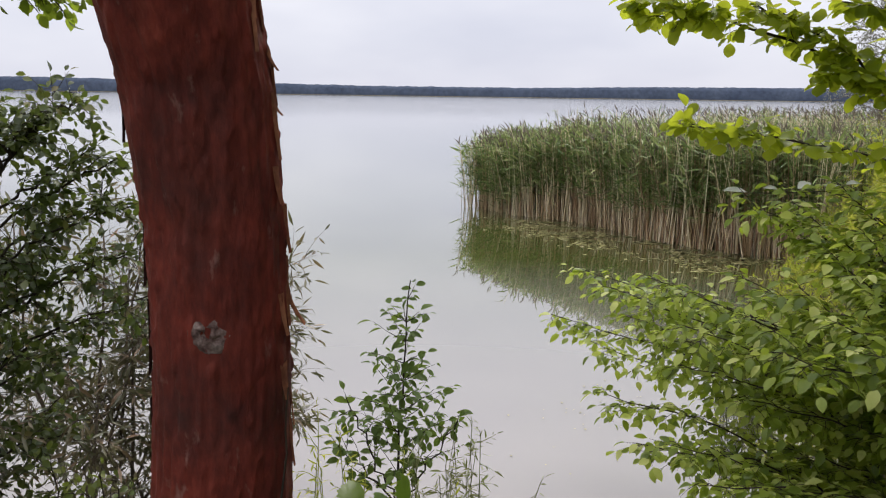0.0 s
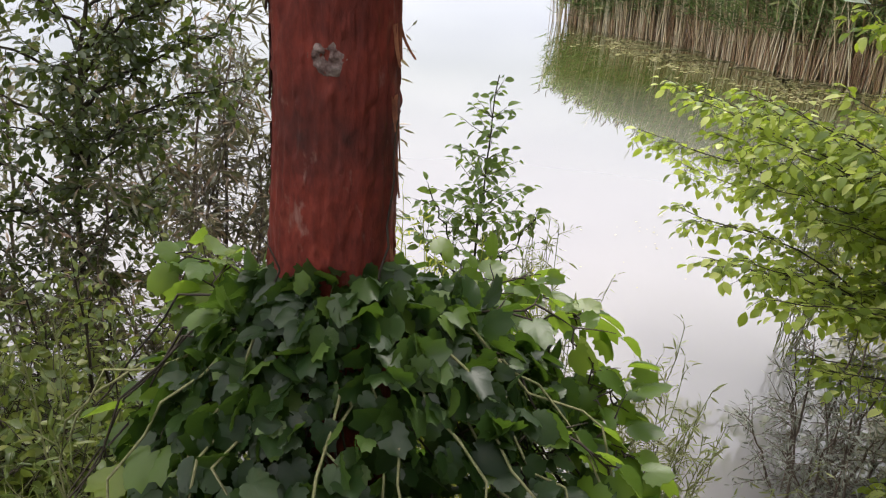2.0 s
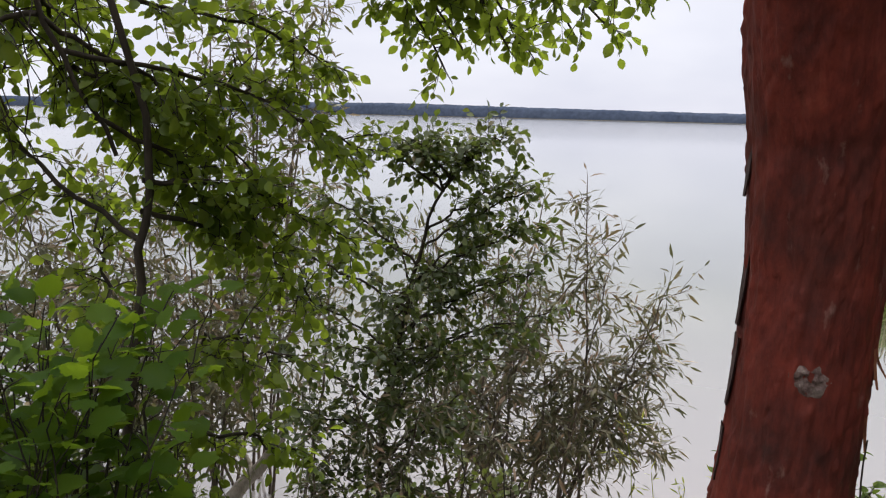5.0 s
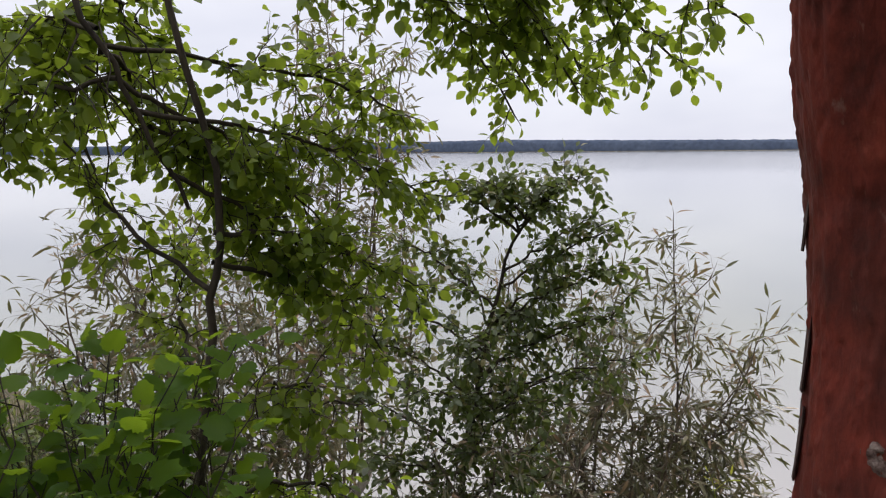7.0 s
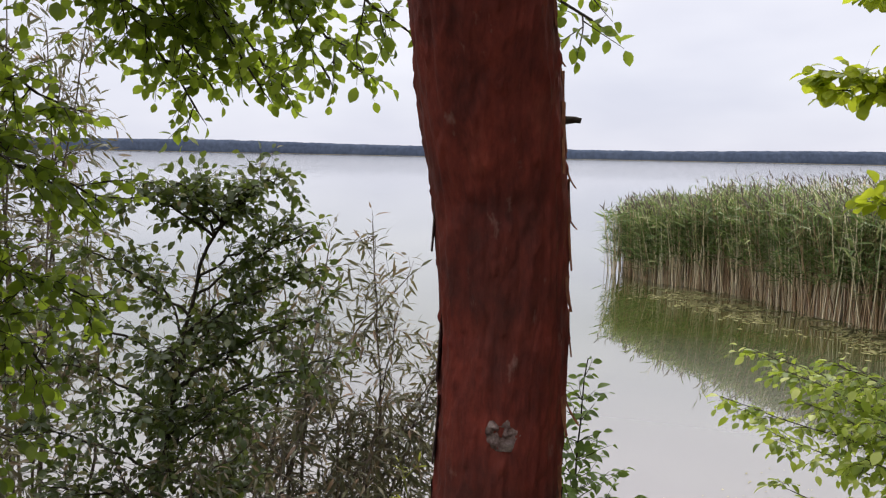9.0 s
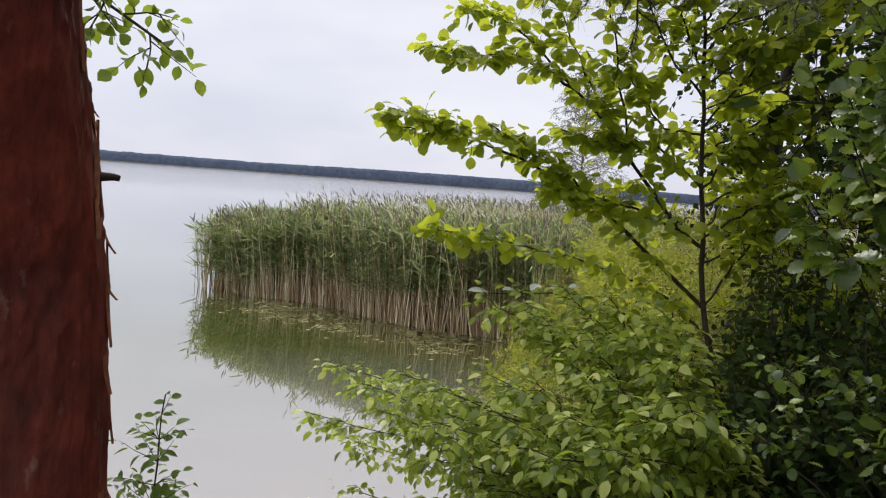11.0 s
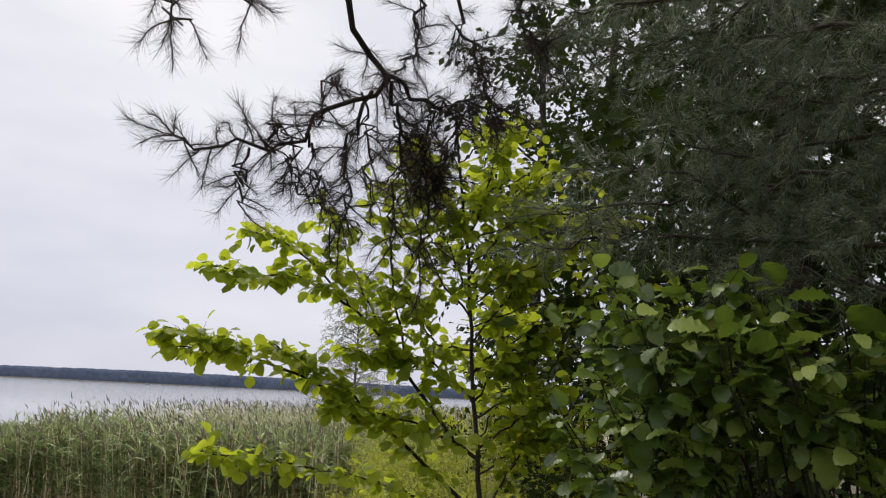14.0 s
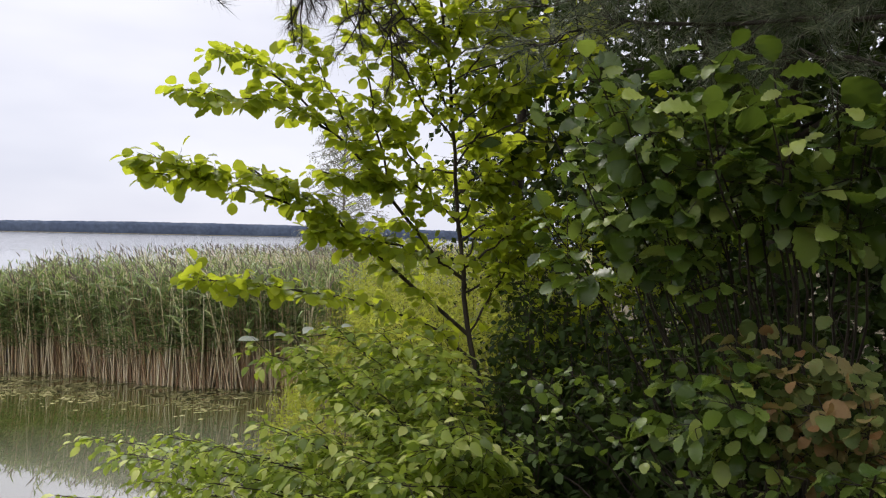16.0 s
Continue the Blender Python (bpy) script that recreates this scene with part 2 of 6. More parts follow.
M_HAZEL = leaf_material("hazel_leaf", [(0.0, (0.070, 0.115, 0.012)), (0.35, (0.12, 0.18, 0.016)), (0.75, (0.20, 0.265, 0.024)), (1.0, (0.31, 0.35, 0.04))], (0.74, 0.82, 0.05), 0.60, rough=0.42, spec=0.3)
M_LOWHAZEL = leaf_material("low_hazel_leaf", [(0.0, (0.050, 0.092, 0.014)), (0.4, (0.16, 0.225, 0.032)), (0.75, (0.35, 0.42, 0.075)), (1.0, (0.62, 0.64, 0.24))], (0.58, 0.72, 0.06), 0.46, rough=0.38, spec=0.45)
M_BUSH = leaf_material("alder_leaf", [(0.0, (0.024, 0.052, 0.010)), (0.5, (0.070, 0.122, 0.024)), (0.82, (0.17, 0.24, 0.050)), (1.0, (0.36, 0.42, 0.10))], (0.32, 0.46, 0.045), 0.34, rough=0.34, spec=0.5)
M_BROWNING = leaf_material("browning_leaf", [(0.0, (0.07, 0.115, 0.03)), (0.45, (0.14, 0.18, 0.05)), (0.75, (0.26, 0.22, 0.09)), (1.0, (0.27, 0.13, 0.06))], (0.40, 0.38, 0.10), 0.34, rough=0.5, blotch=(0.20, 0.09, 0.03), blotch_amount=0.8, spec=0.3)
M_DRYHEAD = leaf_material("dry_seed_head", [(0.0, (0.30, 0.29, 0.25)), (1.0, (0.55, 0.54, 0.48))], (0.45, 0.44, 0.36), 0.35)
M_ALDER = leaf_material("young_alder_leaf", [(0.0, (0.020, 0.038, 0.011)), (0.6, (0.048, 0.074, 0.020)), (0.9, (0.12, 0.145, 0.040)), (1.0, (0.19, 0.13, 0.06))], (0.25, 0.33, 0.05), 0.36, rough=0.3, spec=0.6)
M_LEFT = leaf_material("shore_tree_leaf", [(0.0, (0.040, 0.070, 0.012)), (0.6, (0.088, 0.135, 0.021)), (1.0, (0.16, 0.20, 0.036))], (0.48, 0.62, 0.05), 0.53, rough=0.42, spec=0.35)
M_NEARLEAF = leaf_material("maple_leaf", [(0.0, (0.026, 0.070, 0.010)), (0.7, (0.055, 0.115, 0.015)), (1.0, (0.12, 0.20, 0.026))], (0.40, 0.58, 0.03), 0.50)
M_SHRUB = leaf_material("undergrowth_leaf", [(0.0, (0.045, 0.075, 0.018)), (0.6, (0.105, 0.145, 0.034)), (1.0, (0.22, 0.235, 0.07))], (0.32, 0.39, 0.06), 0.42, rough=0.38, spec=0.45)
M_WILLOW = leaf_material("willow_leaf", [(0.0, (0.036, 0.042, 0.018)), (0.4, (0.080, 0.082, 0.038)), (0.72, (0.17, 0.145, 0.09)), (1.0, (0.26, 0.15, 0.10))], (0.32, 0.31, 0.13), 0.32, rough=0.3, spec=0.6)
# one vine in two greens: dark for the shaded heap, bright for the backlit rim
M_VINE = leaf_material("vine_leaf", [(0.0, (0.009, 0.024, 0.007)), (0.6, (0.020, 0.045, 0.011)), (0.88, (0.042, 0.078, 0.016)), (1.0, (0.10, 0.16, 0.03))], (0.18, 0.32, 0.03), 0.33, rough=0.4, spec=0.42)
M_LITVINE = leaf_material("backlit_vine_leaf", [(0.0, (0.050, 0.100, 0.016)), (0.7, (0.10, 0.165, 0.024)), (1.0, (0.17, 0.22, 0.035))], (0.40, 0.58, 0.05), 0.48, rough=0.36, spec=0.5)
M_SAPLING = leaf_material("sapling_leaf", [(0.0, (0.045, 0.085, 0.02)), (1.0, (0.11, 0.17, 0.04))], (0.26, 0.36, 0.05), 0.4)
M_REED = leaf_material("reed_blade", [(0.0, (0.055, 0.10, 0.030)), (0.45, (0.15, 0.215, 0.072)), (0.8, (0.30, 0.37, 0.145)), (1.0, (0.54, 0.53, 0.27))], (0.36, 0.47, 0.13), 0.27, rough=0.38, spec=0.4)
M_REEDSTEM = leaf_material("reed_stem", [(0.0, (0.26, 0.15, 0.09)), (0.3, (0.55, 0.40, 0.26)), (0.6, (0.80, 0.66, 0.46)), (1.0, (0.95, 0.87, 0.68))], (0.6, 0.46, 0.3), 0.06)
M_PLUME = leaf_material("reed_plume", [(0.0, (0.10, 0.075, 0.065)), (1.0, (0.20, 0.17, 0.14))], (0.2, 0.16, 0.12), 0.2)
M_WEED = leaf_material("bank_weed", [(0.0, (0.15, 0.20, 0.03)), (0.6, (0.31, 0.34, 0.055)), (1.0, (0.48, 0.46, 0.09))], (0.68, 0.72, 0.09), 0.46)
M_DRYWEED = leaf_material("dry_weed", [(0.0, (0.14, 0.14, 0.065)), (0.5, (0.22, 0.225, 0.11)), (1.0, (0.20, 0.25, 0.09))], (0.36, 0.40, 0.14), 0.35)
M_NEEDLE = leaf_material("pine_needle", [(0.0, (0.050, 0.075, 0.036)), (0.6, (0.12, 0.15, 0.075)), (1.0, (0.36, 0.37, 0.24))], (0.15, 0.21, 0.08), 0.16, rough=0.35, spec=0.55)
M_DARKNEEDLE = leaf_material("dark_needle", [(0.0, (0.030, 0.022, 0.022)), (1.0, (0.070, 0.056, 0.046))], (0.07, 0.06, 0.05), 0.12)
M_PALE = leaf_material("pale_birch_leaf", [(0.0, (0.16, 0.17, 0.13)), (1.0, (0.34, 0.35, 0.31))], (0.34, 0.36, 0.28), 0.35)
M_PALELEAF = leaf_material("pale_underside", [(0.0, (0.42, 0.45, 0.42)), (1.0, (0.55, 0.58, 0.54))], (0.4, 0.45, 0.35), 0.25)
M_FLOAT = leaf_material("floating_leaf", [(0.0, (0.22, 0.21, 0.08)), (0.7, (0.40, 0.37, 0.17)), (1.0, (0.52, 0.47, 0.28))], (0.2, 0.2, 0.08), 0.1, rough=0.35)
# leaf green darkened to stand in for the shade under the trees
M_SHADELEAF = leaf_material("shade_dark_leaf", [(0.0, (0.015, 0.030, 0.007)), (1.0, (0.038, 0.064, 0.012))], (0.09, 0.13, 0.015), 0.16, rough=0.6, spec=0.1)

# ---- mesh builders ----
rng = np.random.default_rng(7)
UP = np.array((0.0, 0.0, 1.0))


def unit(v):
    return v / (np.linalg.norm(v, axis=-1, keepdims=True) + 1e-9)


def tri_mesh(name, verts, tris):
    me = bpy.data.meshes.new(name)
    verts, tris = np.asarray(verts, np.float32), np.asarray(tris, np.int32)
    me.vertices.add(len(verts))
    me.vertices.foreach_set("co", verts.ravel())
    me.loops.add(tris.size)
    me.loops.foreach_set("vertex_index", tris.ravel())
    me.polygons.add(len(tris))
    me.polygons.foreach_set("loop_start", np.arange(0, tris.size, 3, dtype=np.int32))
    me.update(calc_edges=True)
    me.validate()
    return me


def blade(rows, width, peak=0.45, fold=0.12, curl=0.18, pleat=0.0, blunt=0.75, wave=0.0):
    """A leaf along +y, 1 long, with a folded midrib: verts and triangles."""
    v, f = [], []
    for i in range(rows + 1):
        s = i / rows
        w = 0.5 * width * (max(math.sin(math.pi * s ** (math.log(0.5) / math.log(peak))), 0) ** blunt)
        z = -curl * s * s
        p = pleat * (1 if i % 2 else -1)
        q = wave * math.sin(i * 2.3)
        v += [(-w, s + 0.06 * w, z + fold * w * 2 + p * w + q), (0, s, z), (w, s + 0.06 * w, z + fold * w * 2 + p * w - q)]
    for i in range(rows):
        a, b = 3 * i, 3 * i + 3
        for k in (0, 1):
            if i > 0:
                f.append((a + k, a + k + 1, b + k + 1))
            else:
                f.append((a + 1, b + k + 1, b + k)) if k == 0 else f.append((a + 1, b + k + 1, b + k))
                continue
            if i < rows - 1:
                f.append((a + k, b + k + 1, b + k))
    return np.array(v), np.array(f)


def lobed(points=26, lobes=5, depth=0.3, cup=0.12):
    """A vine or maple leaf: toothed lobes round the stalk's end, bowed blade with a sunk midrib."""
    v, f = [(0, 0.30, -0.02)], []
    for i in range(points):
        a = -math.pi / 2 + 2 * math.pi * (i + 0.5) / points
        lobe = (0.5 + 0.5 * math.cos(lobes * (a - math.pi / 2))) ** 0.8
        r = 0.50 * (1 - depth + depth * lobe) * (0.80 + 0.30 * math.sin(a)) * (1 + 0.07 * (-1) ** i) * (1.2 if math.sin(a) > 0.9 else 1.0)
        if i in (0, points - 1):
            r *= 0.45
        x, y = r * math.cos(a), 0.30 + r * math.sin(a)
        v.append((x, y, cup * abs(x) - 0.45 * r * r + 0.02 * math.sin(3.1 * i)))
    for i in range(points):
        f.append((0, 1 + i, 1 + (i + 1) % points))
    return np.array(v), np.array(f)


def needle_tuft(count, length, spread, seed, width=0.0085):
    """A tuft of needles round +y: thin triangles."""
    g = np.random.default_rng(seed)
    v, f = [], []
    for i in range(count):
        a, t = g.uniform(0, 2 * math.pi), g.uniform(0.25, 1.0) * spread
        d = np.array((math.cos(a) * math.sin(t), math.cos(t), math.sin(a) * math.sin(t)))
        s = unit(np.cross(d, g.normal(size=3))) * length * width
        o = np.array((0, g.uniform(-0.35, 0.1) * length, 0))
        tip = o + d * length * g.uniform(0.7, 1.1)
        k = len(v)
        v += [o - s, o + s, tip]
        f.append((k, k + 1, k + 2))
    return np.array(v), np.array(f)


class Wood:
    """Tapered limbs, gathered into one mesh."""

    def __init__(self):
        self.v, self.f, self.n = [], [], 0

    def tube(self, pts, r0, r1, sides=6, taper=1.0):
        pts = np.asarray(pts, float)
        m = len(pts)
        tan = unit(np.gradient(pts, axis=0))
        ref = np.array((0.31, 0.17, 0.93)) if abs(tan[0][2]) < 0.85 else np.array((1.0, 0.1, 0.0))
        a = unit(np.cross(tan, ref))
        b = np.cross(tan, a)
        ang = np.arange(sides) * 2 * math.pi / sides
        r = (r0 + (r1 - r0) * np.linspace(0, 1, m) ** taper)[:, None, None]
        ring = pts[:, None] + r * (np.cos(ang)[None, :, None] * a[:, None] + np.sin(ang)[None, :, None] * b[:, None])
        self.v.append(ring.reshape(-1, 3))
        i, j = np.meshgrid(np.arange(m - 1), np.arange(sides), indexing="ij")
        p, q = i * sides + j, i * sides + (j + 1) % sides
        quad = np.stack([p, q, q + sides, p + sides], -1).reshape(-1, 4) + self.n
        self.f.append(np.concatenate([quad[:, :3], quad[:, [0, 2, 3]]]))
        self.n += m * sides

    def mesh(self, name):
        return tri_mesh(name, np.concatenate(self.v), np.concatenate(self.f))


class Leaves:
    """Leaves by place, direction, face and size."""

    def __init__(self, shapes):
        self.shapes = shapes
        self.p, self.d, self.n, self.s = [], [], [], []

    def add(self, p, d, n, s):
        self.p.append(p), self.d.append(d), self.n.append(n), self.s.append(s)

    def more(self, p, d, n, s):
        self.p.extend(p), self.d.extend(d), self.n.extend(n), self.s.extend(s)

    def arrays(self):
        p, d, n, s = (np.array(a, float) for a in (self.p, self.d, self.n, self.s))
        y = unit(d)
        x = unit(np.cross(y, n))
        z = np.cross(x, y)
        return p, x, y, z, s

    def mesh(self, name, keep=None):
        p, x, y, z, s = self.arrays()
        which = np.arange(len(p)) if keep is None else np.asarray(keep)
        vs, fs, base = [], [], 0
        for k, (tv, tf) in enumerate(self.shapes):
            idx = which[which % len(self.shapes) == k]
            if not len(idx):
                continue
            loc = tv[None] * s[idx, None, None]
            w = p[idx, None] + loc[..., 0:1] * x[idx, None] + loc[..., 1:2] * y[idx, None] + loc[..., 2:3] * z[idx, None]
            fs.append((tf[None] + (np.arange(len(idx)) * len(tv))[:, None, None]).reshape(-1, 3) + base)
            vs.append(w.reshape(-1, 3))
            base += len(idx) * len(tv)
        return tri_mesh(name, np.concatenate(vs), np.concatenate(fs))

    def single(self, root, name, mat, ids):
        """Leaves of their own, sharing a mesh for each shape."""
        p, x, y, z, s = self.arrays()
        shared = []
        for tv, tf in self.shapes:
            me = tri_mesh(name, tv, tf)
            me.materials.append(mat)
            shared.append(me)
        for i in ids:
            ob = new(name, shared[i % len(shared)])
            m = Matrix((x[i] * s[i], y[i] * s[i], z[i] * s[i])).transposed().to_4x4()
            m.translation = Vector(p[i])
            ob.parent = root
            ob.matrix_parent_inverse = Matrix.Translation(root.location).inverted()
            ob.matrix_basis = m


def thing(name, base, label, category, group="", kind=""):
    root = new(name)
    root.location = base
    root.empty_display_size = 0.1
    return tagged(root, label, category, group, kind)


def put(name, me, mat, parent=None, label="", kind="", smooth=False):
    me.materials.append(mat)
    if smooth:
        me.polygons.foreach_set("use_smooth", np.ones(len(me.polygons), bool))
    ob = new(name, me)
    if parent is not None:
        ob.parent = parent
        if parent.parent is None:
            ob.matrix_parent_inverse = Matrix.Translation(parent.location).inverted()
    return tagged(ob, label, kind=kind)


def curve_pts(points, n=14, jitter=0.0):
    """A smooth line through points."""
    p = np.asarray(points, float)
    if len(p) == 2:
        p = np.array([p[0], (p[0] + p[1]) / 2, p[1]])
    q = np.vstack([2 * p[0] - p[1], p, 2 * p[-1] - p[-2]])
    u = np.linspace(0, len(p) - 1 - 1e-6, n)
    i = u.astype(int)
    t = (u - i)[:, None]
    a, b, c, d = q[i], q[i + 1], q[i + 2], q[i + 3]
    out = 0.5 * (2 * b + (c - a) * t + (2 * a - 5 * b + 4 * c - d) * t * t + (3 * b - a - 3 * c + d) * t ** 3)
    if jitter:
        out[1:-1] += rng.normal(size=(n - 2, 3)) * jitter
    return out


def cross(a, b):
    return np.array((a[1] * b[2] - a[2] * b[1], a[2] * b[0] - a[0] * b[2], a[0] * b[1] - a[1] * b[0]))


def unit1(v):
    return v / (math.sqrt(v[0] * v[0] + v[1] * v[1] + v[2] * v[2]) + 1e-9)


def shoot(W, L, start, d, length, size, gap, droop=0.15, flat=0.7, bare=0.1, thick=0.004, hang=0.3):
    """A thin leafy shoot, leaves by turns on both sides."""
    n = 5
    r = rng.normal(size=(n, 3)) * 0.09
    r[:, 2] -= droop / n
    dirs = unit(unit1(np.asarray(d)) + np.cumsum(r, 0))
    pts = np.vstack([start, start + np.cumsum(dirs * (length / n), 0)])
    W.tube(pts, thick, thick * 0.35, 3)
    side = unit1(cross(dirs[-1], UP) + rng.normal(size=3) * (1 - flat))
    count = max(int(length * (1 - bare) / gap), 1)
    i = np.arange(count + 1)
    f = (bare + (1 - bare) * i / count) * n
    k = np.minimum(f.astype(int), n - 1)
    p = pts[k] + (pts[k + 1] - pts[k]) * (f - k)[:, None]
    sgn = np.where(i % 2, 0.85, -0.85)[:, None]
    ld = dirs[k] * np.where(i < count, 0.55, 1.6)[:, None] + side * sgn + rng.normal(size=(count + 1, 3)) * 0.22
    ld[:, 2] -= hang
    ld = unit(ld)
    ln = rng.normal(size=(count + 1, 3)) * 0.45
    ln[:, 2] += 0.4 + flat
    L.more(p + ld * size * 0.12, ld, ln, size * rng.uniform(0.6, 1.15, count + 1))
    return pts


def limb(W, L, points, r0, r1, shoots, length, size, gap, start=0.25, flat=0.7, droop=0.15, hang=0.3, sub=0, up=0.0, steps=14, jitter=0.01, spread=1.0):
    """A limb through points, with leafy shoots on both sides and, with sub, side shoots on them."""
    pts = curve_pts(points, steps, jitter)
    W.tube(pts, r0, r1, 6 if r0 > 0.009 else 4)
    tan = unit(np.gradient(pts, axis=0))
    for i in range(shoots):
        f = (start + (1 - start) * (i + rng.uniform(0, 0.8)) / shoots) * (steps - 1)
        k = min(int(f), steps - 2)
        p = pts[k] + (pts[k + 1] - pts[k]) * (f - k)
        t = tan[k]
        s = unit1(cross(t, UP) + 1e-6)
        r = rng.normal(size=3) * (1 - flat) * 1.2
        d = t * 0.6 + s * (1 if i % 2 else -1) * 0.8 * spread + r + UP * up
        q = shoot(W, L, p, d, length * rng.uniform(0.55, 1.1) * (1.05 - 0.45 * f / steps), size, gap, droop, flat, hang=hang, thick=max(0.0025, r1 * 0.9))
        for j in range(sub):
            m = 1 + j % 4
            t2 = unit1(q[m + 1] - q[m])
            s2 = unit1(cross(t2, UP) + rng.normal(size=3) * (1 - flat))
            shoot(W, L, q[m], t2 * 0.6 + s2 * (1 if j % 2 else -1) * 0.8, length * rng.uniform(0.35, 0.6), size, gap, droop, flat, hang=hang, thick=0.0025)
    shoot(W, L, pts[-1], tan[-1], length * 0.25, size, gap, droop, flat, hang=hang, thick=max(0.0025, r1 * 0.9), bare=0.0)
    return pts


def finish_tree(root, W, L, wood_mat, leaf_mat, leaf_name="leaf", wood_name="stem", singles=0, where=None, wood_label=""):
    """Wood, crown and, for large leaves, some hundreds as pieces of their own."""
    put(wood_name, W.mesh(wood_name), wood_mat, root, wood_label, smooth=True)
    ids = np.arange(len(L.p))
    own = np.array([], int)
    if singles:
        pool = ids if where is None else np.array([i for i in ids if where(L.p[i])])
        own = np.sort(rng.permutation(pool)[:singles]) if len(pool) else own
    rest = np.setdiff1d(ids, own)
    if len(rest):
        put("crown", L.mesh("crown", rest), leaf_mat, root, kind="stuff")
    if len(own):
        PIECES.append((L, root, leaf_name, leaf_mat, own))


PIECES = []
ROUND_LEAF = [blade(6, 0.86, 0.55, 0.10, c, p, 0.6, 0.012) for c, p in ((0.15, 0.05), (0.35, 0.04), (0.05, 0.06))]
OVAL_LEAF = [blade(4, 0.58, 0.48, 0.14, c, 0.0, 0.75) for c in (0.1, 0.3, 0.45)]
SMALL_LEAF = [blade(3, 0.62, 0.5, 0.14, c, 0.0, 0.7) for c in (0.1, 0.3)]
NARROW_LEAF = [blade(3, 0.19, 0.4, 0.15, c, 0.0, 0.8) for c in (0.1, 0.4)]
VINE_LEAF = [lobed(26, 3, d, c) for d, c in ((0.10, 0.25), (0.06, 0.5), (0.14, 0.1), (0.08, -0.2))]

# ---- ground and water ----
SHORE = np.array([(-900, 120), (-60, 16), (-14, 6.2), (-6, 4.0), (-3.6, 3.2), (-1.5, 2.95), (0.2, 2.5), (1.2, 2.35), (2.1, 2.75), (2.75, 3.5), (3.2, 5.0), (4.0, 8.4), (5.4, 11.8),
                  (7.0, 14.2), (10, 16.4), (18, 20.5), (45, 33), (900, 330)], float)


def shore_distance(x, y):
    """Metres inland from the water's edge (negative: out on the lake)."""
    p = np.stack([np.asarray(x, float), np.asarray(y, float)], -1)
    best, sign = np.full(p.shape[:-1], 1e9), np.ones(p.shape[:-1])
    for a, b in zip(SHORE[:-1], SHORE[1:]):
        ab = b - a
        t = np.clip(((p - a) @ ab) / (ab @ ab), 0, 1)
        off = p - (a + t[..., None] * ab)
        dist = np.hypot(off[..., 0], off[..., 1])
        cr = ab[0] * off[..., 1] - ab[1] * off[..., 0]
        near = dist < best - 1e-9
        best, sign = np.where(near, dist, best), np.where(near, np.where(cr > 0, -1.0, 1.0), sign)
    return best * sign


def ground_z(x, y):
    d = shore_distance(x, y)
    s = np.clip(d / 1.9, 0, 1)
    land = 1.62 * s * s * (3 - 2 * s) + 0.05 * np.sin(1.7 * np.asarray(x) + 0.6) * np.cos(1.3 * np.asarray(y)) * s
    return np.where(d > 0, land, np.maximum(-1.6, 0.28 * d))


def gz(x, y):
    return float(ground_z(np.array([x]), np.array([y]))[0])


def build_ground():
    u = np.linspace(-1, 1, 161)
    ax = np.sinh(u * 8.2) / math.sinh(8.2) * 2600
    X, Y = np.meshgrid(ax, ax + 2.0, indexing="ij")
    Z = ground_z(X, Y)
    far = Y > 1460
    Z = np.where(far & (Z < 0), 3.0, Z)
    n = len(ax)
    v = np.stack([X, Y, Z], -1).reshape(-1, 3)
    i, j = np.meshgrid(np.arange(n - 1), np.arange(n - 1), indexing="ij")
    a = (i * n + j).ravel()
    f = np.concatenate([np.stack([a, a + n, a + n + 1], -1), np.stack([a, a + n + 1, a + 1], -1)])
    tagged(put("ground", tri_mesh("ground", v, f), M_GROUND, smooth=True), "dark earth bank sloping down into a shallow lake", "ground", kind="structure")


def build_water():
    v = [(-2600, -200, 0), (2600, -200, 0), (2600, 1520, 0), (-2600, 1520, 0)]
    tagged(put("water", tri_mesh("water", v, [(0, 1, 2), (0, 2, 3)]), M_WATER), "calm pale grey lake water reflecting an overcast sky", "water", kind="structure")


def build_far_shore():
    """The wooded far shore: a long ridge with an uneven tree line."""
    az = np.linspace(-75, 75, 900)
    height = np.interp(az, (-75, -56, -40, -28, -18, -6, 6, 15, 25, 40, 75), (30, 31, 27, 29, 24, 20, 20, 25, 27, 25, 24))
    rough = np.array([noise.noise((a * 1.1, 3, 0)) * 1.2 + noise.noise((a * 6, 9, 0)) * 0.8 + noise.noise((a * 25, 5, 0)) * 0.6 for a in az])
    top = height * 0.98 + rough
    v, f = [], []
    for a, h in zip(az, top):
        r = 1500 / max(math.cos(radians(a)), 0.45)
        x, y = math.sin(radians(a)), math.cos(radians(a))
        v += [(r * x, r * y, -0.5), (r * x * 1.002, r * y * 1.002, h * 0.7), ((r + 14) * x, (r + 14) * y, h), ((r + 200) * x, (r + 200) * y, 0)]
    for i in range(len(az) - 1):
        for k in range(3):
            p, q = 4 * i + k, 4 * i + 4 + k
            f += [(p, q, q + 1), (p, q + 1, p + 1)]
    tagged(put("backdrop", tri_mesh("backdrop", v, f), M_HAZED_FOREST), "far wooded shore, a dark strip across the lake with haze blue in its colour", "forest", kind="structure")


build_ground()
build_water()
build_far_shore()


